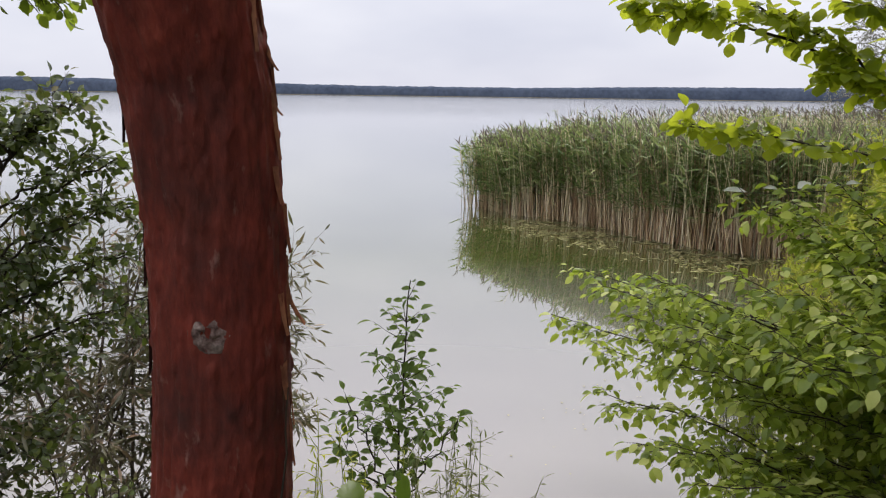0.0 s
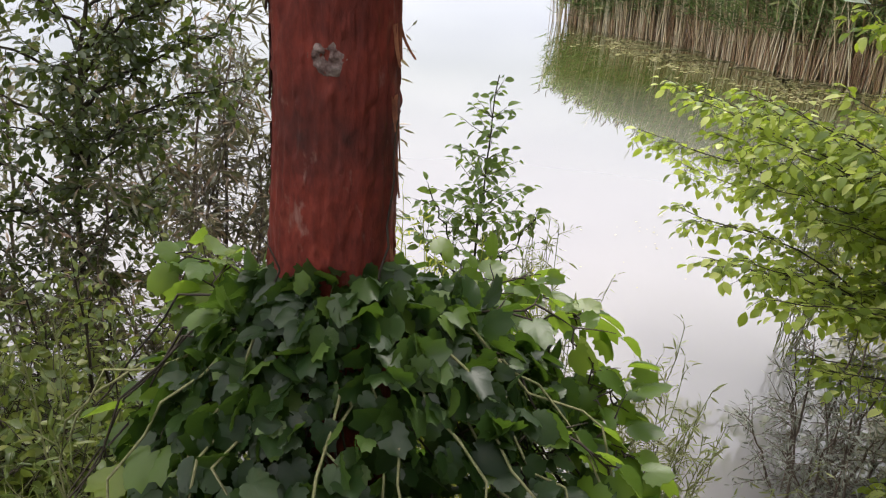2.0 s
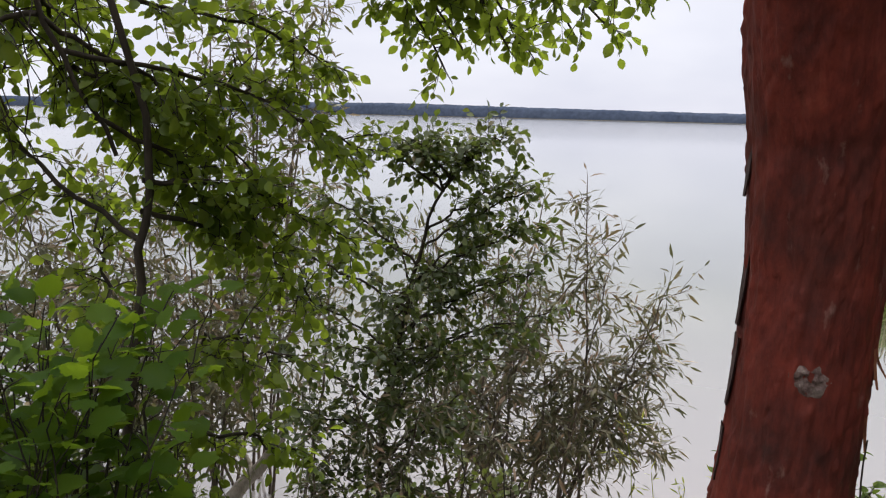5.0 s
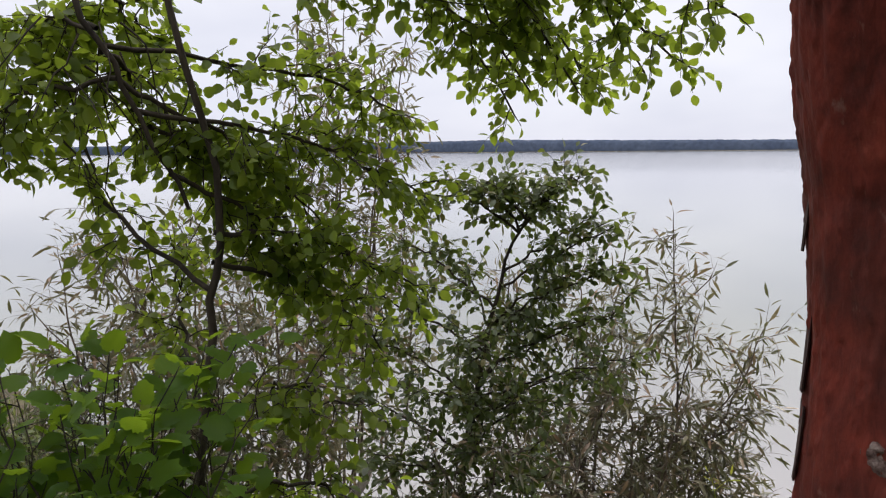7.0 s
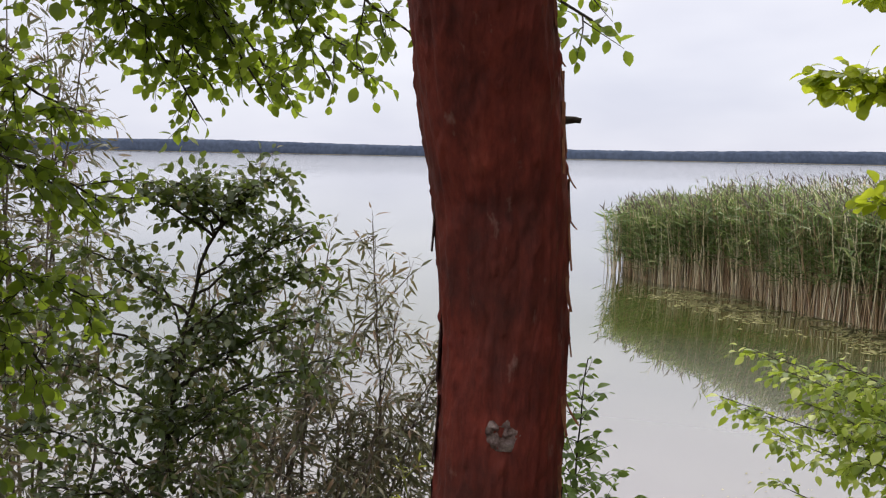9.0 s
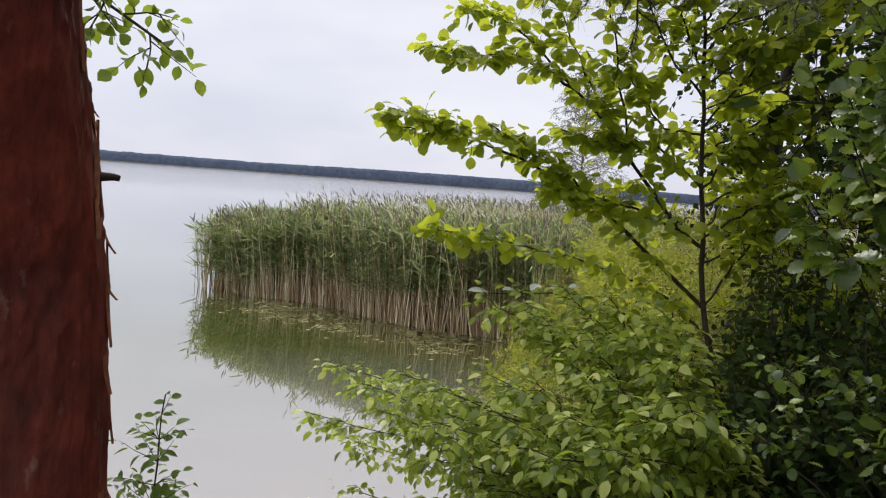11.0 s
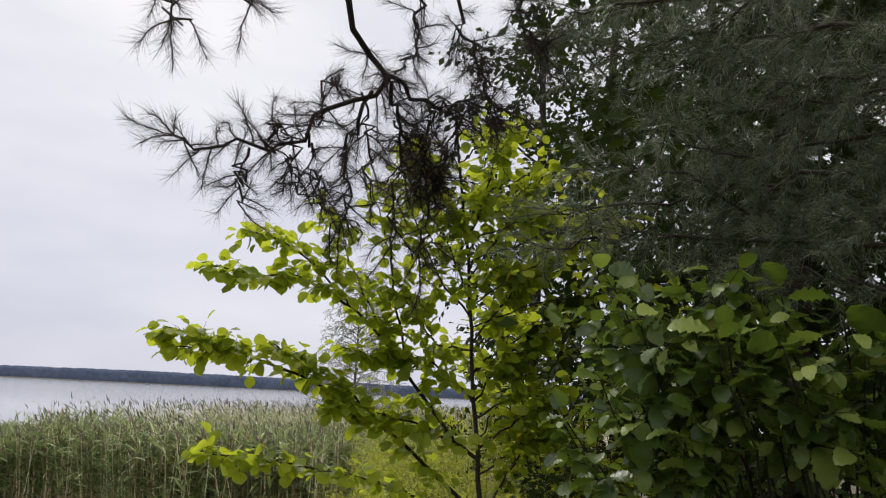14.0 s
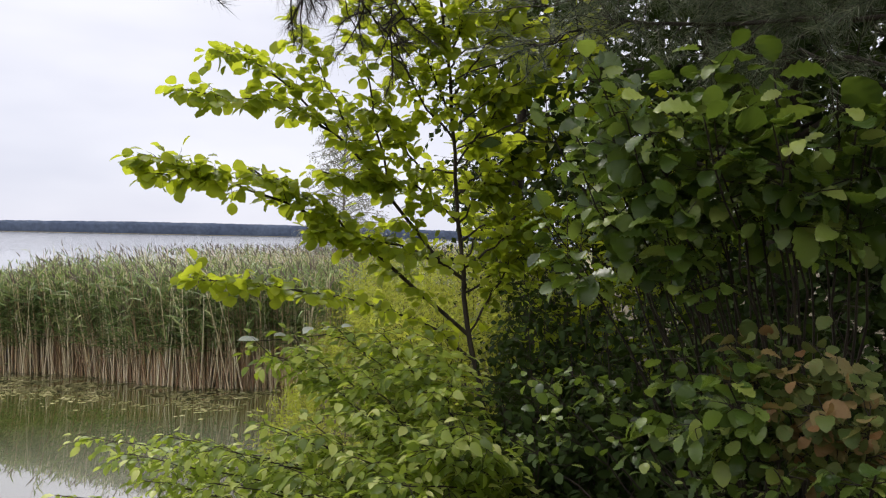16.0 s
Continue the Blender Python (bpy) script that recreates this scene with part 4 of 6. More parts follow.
def build_sapling():
    root = thing("sapling", (-0.28, 3.75, gz(-0.28, 3.75)), "slender upright sapling with paired green leaves by the water", "sapling")
    W, L = Wood(), Leaves(OVAL_LEAF)
    b = gz(-0.28, 3.75) - 0.1
    stem = curve_pts([(-0.31, 3.78, b), (-0.28, 3.76, 1.2), (-0.26, 3.74, 1.7), (-0.22, 3.72, 2.3)], 18, 0.004)
    W.tube(stem, 0.010, 0.003, 6)
    for i in range(46):
        f = 0.36 + 0.62 * i / 46
        p = stem[int(f * 17)]
        a = i * 2.4
        d = np.array((math.cos(a), math.sin(a), 0.65))
        shoot(W, L, p, d, (0.46 - 0.34 * (f - 0.4) / 0.6) * rng.uniform(0.5, 1.1), 0.062, 0.029, 0.1, 0.5, thick=0.003)
    for tip in ((-0.52, 3.6, 1.72), (0.02, 3.6, 1.62), (-0.6, 3.7, 1.45)):
        limb(W, L, [stem[5], (stem[5] + np.array(tip)) / 2, tip], 0.006, 0.003, 7, 0.2, 0.06, 0.036, flat=0.5, sub=1, up=0.3)
    finish_tree(root, W, L, M_TWIG, M_SAPLING, "leaf", "stem", 150)


def build_dry_weed(x, y, top, label, spread=0.25, stalks=14, mat=None, group="dry weeds on the bank"):
    root = thing("dry_weed", (x, y, gz(x, y)), label, "weed", group)
    W, L = Wood(), Leaves(NARROW_LEAF)
    b = gz(x, y) - 0.08
    for i in range(stalks):
        o = np.array((x + rng.normal() * 0.05, y + rng.normal() * 0.05, b))
        t = np.array((x + rng.normal() * spread * 0.6, y + rng.normal() * spread * 0.6, b + (top - b) * rng.uniform(0.75, 1.0)))
        limb(W, L, [o, (o + t) / 2, t], 0.003, 0.0015, 16, 0.14, 0.046, 0.016, start=0.3, flat=0.1, droop=0.5, up=0.5, hang=0.1)
    finish_tree(root, W, L, mat or M_DRYWEED, mat or M_DRYWEED, "leaf", "stem")


build_alder_sapling()
build_willow((-2.4, 4.9, 0.0), [(-1.2, 5.6, 2.0), (-1.15, 5.45, 1.45), (-1.4, 5.3, 1.0), (-1.8, 5.4, 2.75), (-1.55, 5.5, 2.35), (-2.1, 5.3, 2.6), (-2.4, 5.2, 2.5), (-2.0, 5.0, 1.6), (-2.9, 5.0, 2.4), (-1.6, 5.0, 1.5), (-3.2, 4.9, 1.9), (-2.6, 4.7, 1.5),
                                (-1.2, 5.68, 0.7), (-1.9, 4.7, 1.9), (-1.25, 5.62, 1.75), (-1.3, 5.6, 1.05), (-1.6, 5.4, 2.1), (-1.7, 5.2, 1.2), (-2.3, 5.0, 1.1), (-2.2, 5.1, 2.1), (-3.0, 4.8, 1.2)], "grey-green willow bush with narrow leaves at the water's edge")
build_willow((-4.6, 4.6, 0.0), [(-4.39, 4.71, 4.66), (-4.58, 4.6, 4.41), (-4.32, 4.85, 4.35), (-4.16, 5.03, 4.11), (-4.51, 4.78, 3.79), (-4.12, 5.11, 3.76), (-3.94, 5.18, 4.2), (-3.6, 4.6, 2.9), (-5.2, 3.8, 2.8), (-5.6, 3.3, 2.6), (-4.9, 4.2, 2.6), (-4.2, 4.4, 2.2), (-3.7, 4.5, 1.8), (-5.0, 3.6, 2.0), (-5.8, 3.0, 2.1), (-4.0, 4.3, 2.7)],
             "tall willow with upright wands and narrow leaves", n_shoots=20, size=0.12)
build_willow((-4.3, 3.6, 0.1), [(-4.0, 3.7, 2.6), (-4.4, 3.3, 2.7), (-4.7, 3.0, 2.6), (-3.7, 3.9, 2.3), (-4.2, 3.5, 2.2), (-4.6, 2.9, 2.1), (-3.8, 3.8, 1.8), (-4.3, 3.2, 1.7), (-5.0, 3.0, 2.8), (-4.0, 3.4, 1.5), (-3.6, 3.6, 1.5)], "leaning brownish willow bush with narrow leaves in the shallows", n_shoots=18)
build_willow((-5.8, 2.9, 0.2), [(-5.6, 3.1, 2.5), (-6.2, 2.6, 2.7), (-5.2, 3.2, 2.0), (-6.4, 2.0, 2.6), (-5.4, 2.8, 1.6)], "grey-green willow bush beside the bank", n_shoots=14)
build_willow((-2.3, 3.5, 0.05), [(-1.8, 3.7, 1.6), (-2.1, 3.4, 1.75), (-2.5, 3.3, 1.7), (-1.7, 3.5, 1.2), (-2.2, 3.1, 1.35), (-2.7, 3.2, 1.45), (-1.9, 3.2, 1.0), (-2.4, 3.1, 1.05)], "low willow bush with browning narrow leaves at the water's edge", n_shoots=13, length=0.36, size=0.085, gap=0.04)
build_near_tree()
build_maple_shoot()
build_sapling()
build_dry_weed(0.12, 3.0, 1.92, "thin dry weed stalks with drooping seed heads")
build_dry_weed(0.50, 2.45, 1.68, "thin dry weed stalks with drooping seed heads")
build_dry_weed(0.25, 2.7, 1.45, "short dry weed stalks in the bank grass", 0.3)
build_dry_weed(0.62, 2.6, 1.35, "short dry weed stalks in the bank grass", 0.3)
build_dry_weed(-0.05, 3.2, 1.75, "thin dry weed stalks with drooping seed heads")

for x, y, top in ((-0.58, 2.8, 1.95), (-0.44, 2.78, 1.85), (-0.3, 2.8, 1.78), (-0.18, 2.75, 1.72)):
    build_dry_weed(x, y, top, "yellow-green weed stalks with fine leaves by the water", 0.22, 14, M_WEED, "green weeds by the water")


# ---- climbing vine at the foot of the pine ----
def build_vine():
    root = thing("vine", (-0.42, 1.2, gz(-0.42, 1.2)), "leafy climbing vine heaped round the foot of the pine", "vine")
    W, L = Wood(), Leaves(VINE_LEAF)
    c = np.array((-0.38, 1.30))
    for i in range(4700):
        a = rng.uniform(0, 2 * math.pi)
        r = rng.uniform(0.03, 1.0) ** 0.55
        rx, ry = (0.54 if math.cos(a) > 0 else 0.42), 0.44
        x, y = c[0] + math.cos(a) * r * rx, c[1] + math.sin(a) * r * ry
        g = gz(x, y)
        top = 2.47 - 0.42 * r ** 2.4 - 0.05 * math.sin(a) + 0.05 * noise.noise((x * 7, y * 7, 0))
        z = top - abs(rng.normal()) * 0.035 if rng.random() < 0.38 else rng.uniform(max(g, top - 0.95), top)
        out = np.array((math.cos(a), math.sin(a), 0.0))
        d = out * 0.8 + rng.normal(size=3) * 0.75 + np.array((0, 0, -0.35 - 0.4 * r))
        n = UP * (1.0 - 0.3 * r) + out * (0.4 + 0.7 * r) + rng.normal(size=3) * 0.7
        L.add((x, y, z), d, n, rng.uniform(0.03, 0.078))
    for i in range(34):
        a = rng.uniform(0, 2 * math.pi)
        o = np.array((c[0] + 0.1 * math.cos(a), c[1] + 0.1 * math.sin(a), 2.38))
        e = np.array((c[0] + 0.55 * math.cos(a), c[1] + 0.45 * math.sin(a), rng.uniform(1.6, 2.1)))
        W.tube(curve_pts([o, (o + e) / 2 + np.array((0, 0, 0.12)), e], 8, 0.015), 0.003, 0.002, 4)
    # tendrils on the bark and long shoots to either side
    for pts in ([(-0.50, 1.22, 2.42), (-0.47, 1.19, 2.50), (-0.51, 1.205, 2.58)], [(-0.31, 1.22, 2.42), (-0.29, 1.24, 2.6), (-0.285, 1.27, 2.75)]):
        W.tube(curve_pts(pts, 10, 0.003), 0.0025, 0.0012, 4)
    R = Leaves(VINE_LEAF)
    for pts in ([(-0.3, 1.3, 2.3), (0.0, 1.42, 2.33), (0.12, 1.38, 2.2)], [(-0.3, 1.4, 2.25), (-0.18, 1.65, 2.28), (-0.14, 1.75, 2.15)], [(-0.5, 1.3, 2.3), (-0.64, 1.42, 2.38), (-0.74, 1.5, 2.28)],
                [(-0.5, 1.2, 2.2), (-0.64, 1.12, 2.24), (-0.72, 1.1, 2.1)], [(-0.2, 1.2, 2.2), (0.05, 1.15, 2.25), (0.2, 1.2, 2.0)]):
        limb(W, R, pts, 0.003, 0.002, 10, 0.10, 0.078, 0.05, start=0.3, flat=0.6, hang=0.3, droop=0.3)
    for pts in ([(-0.55, 1.3, 2.2), (-0.68, 1.38, 2.36), (-0.76, 1.45, 2.38)], [(-0.55, 1.25, 2.1), (-0.68, 1.2, 2.2), (-0.78, 1.2, 2.15)], [(-0.5, 1.2, 2.0), (-0.66, 1.1, 2.1), (-0.74, 1.05, 2.05)],
                [(-0.15, 1.4, 2.1), (0.0, 1.5, 2.27), (0.08, 1.55, 2.27)], [(-0.05, 1.3, 2.1), (0.1, 1.35, 2.2), (0.18, 1.4, 2.15)], [(0.0, 1.2, 1.9), (0.15, 1.2, 2.0), (0.24, 1.25, 1.9)], [(-0.1, 1.3, 2.0), (0.1, 1.3, 2.15), (0.2, 1.3, 2.1)], [(-0.05, 1.2, 1.85), (0.12, 1.15, 1.95), (0.22, 1.15, 1.8)],
                [(-0.2, 1.5, 2.15), (-0.1, 1.6, 2.3), (0.0, 1.65, 2.25)], [(-0.55, 1.45, 2.1), (-0.62, 1.58, 2.26), (-0.68, 1.62, 2.26)], [(-0.58, 1.4, 2.1), (-0.68, 1.48, 2.24), (-0.74, 1.5, 2.22)], [(-0.6, 1.4, 2.1), (-0.68, 1.5, 2.25), (-0.74, 1.55, 2.25)], [(-0.52, 1.12, 1.9), (-0.62, 1.08, 2.0), (-0.68, 1.05, 1.9)]):
        limb(W, R, pts, 0.003, 0.002, 8, 0.09, 0.078, 0.05, start=0.2, flat=0.6, hang=0.25, droop=0.2)
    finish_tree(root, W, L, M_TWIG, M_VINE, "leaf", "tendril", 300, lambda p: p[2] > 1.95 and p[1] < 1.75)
    for i in range(16):
        a = rng.uniform(math.pi * 1.05, math.pi * 2.05)
        q = [(c[0] + math.cos(a) * r * 0.56, c[1] + math.sin(a) * r * 0.46, z + rng.normal() * 0.03) for r, z in ((0.45, 2.36), (0.85, 2.22), (1.02, 2.0), (1.03, 1.72))]
        V = Wood()
        V.tube(curve_pts(q, 12, 0.012), 0.0028, 0.0016, 5)
        put("runner", V.mesh("runner"), M_RUNNER, root, "pale green hanging runner" if i == 0 else "", smooth=True)
    # rim shoots take the brighter green, backlight put in as colour
    put("young_growth", R.mesh("young_growth"), M_LITVINE, root, "bright yellow-green rim leaves, backlight painted into their colour", kind="stuff")


build_vine()


# ---- the right bank ----
def build_hazel():
    x, y = 3.52, 4.4
    root = thing("hazel_tree", (x, y, gz(x, y)), "hazel with forked dark stem and boughs of round yellow-green leaves", "tree")
    W, L = Wood(), Leaves(ROUND_LEAF)
    stem = [(3.5, 4.36, gz(x, y) - 0.1), *[(3.51, 4.38, 1.31), (3.57, 4.5, 1.7), (3.59, 4.66, 2.24), (3.57, 4.76, 2.57), (3.56, 4.83, 3.09), (3.53, 4.87, 3.46), (3.49, 4.87, 3.91), (3.41, 4.84, 4.44), (3.32, 4.8, 4.82), (3.15, 4.71, 5.33), (3.0, 4.6, 5.76)]]
    W.tube(curve_pts(stem, 30, 0.006), 0.028, 0.008, 8)
    for pts, k, r in (([(3.57, 4.76, 2.56), (3.16, 5.05, 2.99), (2.91, 5.17, 3.19), (2.4, 5.34, 3.52), (1.81, 5.45, 3.73), (1.5, 5.48, 3.8), (1.14, 5.49, 3.89)], 26, 0.017),
                      ([(3.57, 4.82, 3.0), (3.42, 4.94, 3.13), (3.07, 5.1, 3.6), (2.89, 5.16, 3.84), (2.57, 5.23, 4.13), (2.17, 5.29, 4.46), (1.91, 5.31, 4.59), (1.56, 5.35, 4.61)], 26, 0.017),
                      ([(2.57, 5.23, 4.13), (2.18, 5.31, 4.31), (1.78, 5.39, 4.31), (1.35, 5.42, 4.34)], 16, 0.012),
                      ([(3.58, 4.71, 2.37), (3.32, 4.95, 2.63), (2.82, 5.18, 2.82), (2.28, 5.35, 2.91), (1.83, 5.45, 2.99), (1.52, 5.49, 3.01)], 24, 0.013),
                      ([(3.59, 4.66, 2.24), (3.22, 4.96, 2.4), (2.81, 5.14, 2.49)], 12, 0.01),
                      ([(3.07, 5.1, 3.6), (2.79, 5.17, 4.01), (2.6, 5.2, 4.29), (2.39, 5.19, 4.65), (2.11, 5.18, 4.96)], 16, 0.01),
                      ([(3.02, 5.11, 3.71), (2.85, 5.11, 4.31), (2.71, 5.07, 4.72), (2.46, 5.0, 5.24)], 14, 0.01),
                      ([(3.46, 4.87, 4.13), (3.16, 4.95, 4.47), (2.89, 4.96, 4.9), (2.69, 4.9, 5.31)], 16, 0.01),
                      ([(3.49, 4.87, 3.86), (3.22, 5.01, 3.9), (3.03, 5.06, 4.15), (2.76, 5.13, 4.39)], 14, 0.01),
                      ([(3.42, 4.94, 3.13), (3.08, 5.1, 3.26), (2.74, 5.23, 3.34), (2.4, 5.34, 3.34)], 14, 0.01),
                      ([(3.53, 4.87, 3.46), (3.19, 5.04, 3.76), (2.85, 5.18, 3.75), (2.38, 5.32, 3.85)], 16, 0.01),
                      ([(2.91, 5.17, 3.19), (2.61, 5.27, 3.47), (2.31, 5.35, 3.68), (1.89, 5.43, 3.86)], 20, 0.01),
                      ([(1.81, 5.45, 3.73), (1.58, 5.48, 3.76), (1.22, 5.5, 3.73)], 8, 0.01),
                      ([(3.56, 4.83, 3.09), (3.8, 4.56, 3.37), (3.96, 4.35, 3.56)], 14, 0.01),
                      ([(3.53, 4.87, 3.46), (3.72, 4.62, 3.87), (3.92, 4.33, 4.08)], 16, 0.01),
                      ([(3.49, 4.87, 3.91), (3.67, 4.58, 4.35), (3.85, 4.27, 4.64)], 16, 0.01),
                      ([(3.41, 4.84, 4.44), (3.55, 4.53, 4.9), (3.62, 4.24, 5.31)], 14, 0.01),
                      ([(3.36, 4.82, 4.65), (3.38, 4.61, 5.14), (3.33, 4.43, 5.59)], 12, 0.01),
                      ([(3.57, 4.76, 2.57), (3.8, 4.56, 3.1), (3.94, 4.39, 3.29)], 14, 0.01),
                      ([(3.51, 4.88, 3.68), (3.67, 4.7, 3.78), (3.79, 4.56, 3.69)], 10, 0.01),
                      ([(3.43, 4.85, 4.35), (3.56, 4.66, 4.52), (3.71, 4.5, 4.48)], 10, 0.01),
                      ([(3.32, 4.8, 4.82), (2.97, 4.85, 5.15), (2.78, 4.81, 5.47)], 14, 0.01),
                      ([(3.44, 4.85, 4.27), (3.22, 4.88, 4.68), (3.14, 4.8, 5.09)], 14, 0.01)):
        pts = [*pts[:-1], tuple(np.array(pts[-1]) + 0.3 * (np.array(pts[-2]) - np.array(pts[-1])))]
        limb(W, L, pts, r, 0.004, int(k * 1.6), 0.22, 0.110, 0.044, start=0.10, flat=0.6, sub=1, droop=0.1, up=0.06, hang=0.4)
    # fuller growth on the landward side
    for i in range(15):
        z = 2.9 + 2.6 * (i / 15) ** 0.9
        c = np.array((np.interp(z, (2.6, 3.9, 5.3), (3.57, 3.49, 3.15)), np.interp(z, (2.6, 3.9, 5.3), (4.76, 4.87, 4.71)), z))
        t = c + np.array((0.35 + 0.75 * rng.random(), -0.3 + 0.5 * rng.normal(), 0.25 + 0.25 * rng.random()))
        limb(W, L, [c, (c + t) / 2 + np.array((0, 0, 0.06)), t], 0.009, 0.004, 12, 0.30, 0.105, 0.06, start=0.3, flat=0.4, sub=1, up=0.1, hang=0.35)
    finish_tree(root, W, L, M_TWIG, M_HAZEL, "leaf", "stem", 300, lambda p: p[0] < 2.7 and p[2] > 3.0)


def build_low_hazel():
    """The bush below, its boughs reaching out over the water."""
    x, y = 2.7, 4.1
    root = thing("hazel_bush", (x, y, gz(x, y)), "spreading bush with flat green boughs reaching out over the water", "bush")
    W, L = Wood(), Leaves(OVAL_LEAF)
    for tip in ((0.98, 5.9, 1.88), (0.80, 5.85, 1.50), (1.17, 6.1, 1.2), (1.05, 5.0, 1.2), (1.16, 4.47, 1.09), (1.47, 4.88, 1.48), (1.33, 4.23, 1.19), (1.37, 3.85, 1.16), (1.5, 5.3, 1.9), (1.3, 5.5, 1.6), (1.5, 5.6, 1.5),
                (1.92, 5.1, 2.58), (2.11, 4.91, 2.63), (2.34, 4.68, 2.68), (2.15, 4.64, 2.5), (2.49, 4.35, 2.67), (2.25, 4.23, 2.48), (2.38, 3.91, 2.55), (2.07, 4.06, 2.32), (2.12, 3.66, 2.32), (1.88, 4.13, 2.19), (1.73, 4.43, 2.15),
                (2.29, 3.46, 2.47), (2.49, 3.73, 2.67), (1.47, 4.5, 2.03), (1.6, 4.0, 2.04), (1.83, 3.54, 2.15), (2.02, 3.2, 2.26), (1.3, 5.0, 2.02), (1.09, 5.14, 1.91), (1.33, 4.3, 1.91), (1.75, 3.1, 2.16), (2.18, 3.12, 2.37), (1.56, 3.53, 2.02),
                (1.8, 4.85, 1.3), (2.1, 4.7, 1.6), (1.9, 4.5, 0.9), (2.0, 4.2, 1.2), (2.3, 4.0, 1.4), (1.6, 4.6, 1.0), (2.0, 5.3, 1.7), (2.4, 5.5, 1.8), (2.2, 5.2, 1.3), (2.2, 3.4, 1.7), (2.0, 3.7, 1.2), (1.9, 3.4, 0.9), (2.15, 3.2, 1.3),
                (1.75, 3.95, 0.75), (2.3, 2.95, 1.2), (1.7, 4.2, 1.5), (2.1, 3.1, 0.8), (1.85, 3.05, 1.0), (1.95, 2.85, 0.8), (1.65, 3.6, 0.9), (2.3, 2.7, 1.3), (1.95, 3.2, 0.5)):
        t = np.array(tip)
        o = np.array((2.95 + rng.uniform(-0.1, 0.3), 0.45 * t[1] + 2.1 + rng.normal() * 0.1, 0))
        o[2] = gz(o[0], o[1]) + 0.05 + 0.55 * max(t[2] - 0.6, 0)
        mid = o + (t - o) * 0.5 + np.array((0, 0, 0.22))
        W.tube(curve_pts([(2.95, o[1], gz(2.95, o[1]) - 0.1), (o[0] + 0.05, o[1], (o[2] + gz(2.95, o[1])) / 2), o], 6), 0.014, 0.010, 6)
        limb(W, L, [o, mid, t], 0.010, 0.003, 18, 0.28, 0.084, 0.041, start=0.25, flat=0.85, sub=3, droop=0.35, hang=0.14, up=-0.05)
    finish_tree(root, W, L, M_TWIG, M_LOWHAZEL, "leaf", "stem", 260, lambda p: p[0] < 1.9)


def build_pale_spray():
    """The upturned pale leaves at a bough's end."""
    root = thing("pale_leaf_spray", (2.0, 5.05, 2.6), "spray of upturned pale grey leaf undersides on the bush", "leaf")
    P = Leaves(OVAL_LEAF)
    for p, d, k in (((1.95, 5.12, 2.585), (-0.9, 0.1, 0.12), 0.16), ((2.12, 5.02, 2.61), (-0.8, -0.1, 0.35), 0.11), ((2.2, 4.95, 2.63), (0.6, 0.2, 0.5), 0.12), ((2.32, 4.9, 2.66), (0.9, -0.2, 0.1), 0.11), ((2.42, 4.8, 2.68), (0.8, -0.1, 0.3), 0.10)):
        P.add(np.array(p), np.array(d), np.array((0.1, -0.3, 0.95)), k)
    P.single(root, "leaf", M_PALELEAF, range(5))
    W = Wood()
    W.tube(curve_pts([(1.95, 5.12, 2.58), (2.15, 4.98, 2.60), (2.4, 4.8, 2.62), (2.65, 4.55, 2.4)], 8), 0.003, 0.005, 5)
    put("twig", W.mesh("twig"), M_TWIG, root)


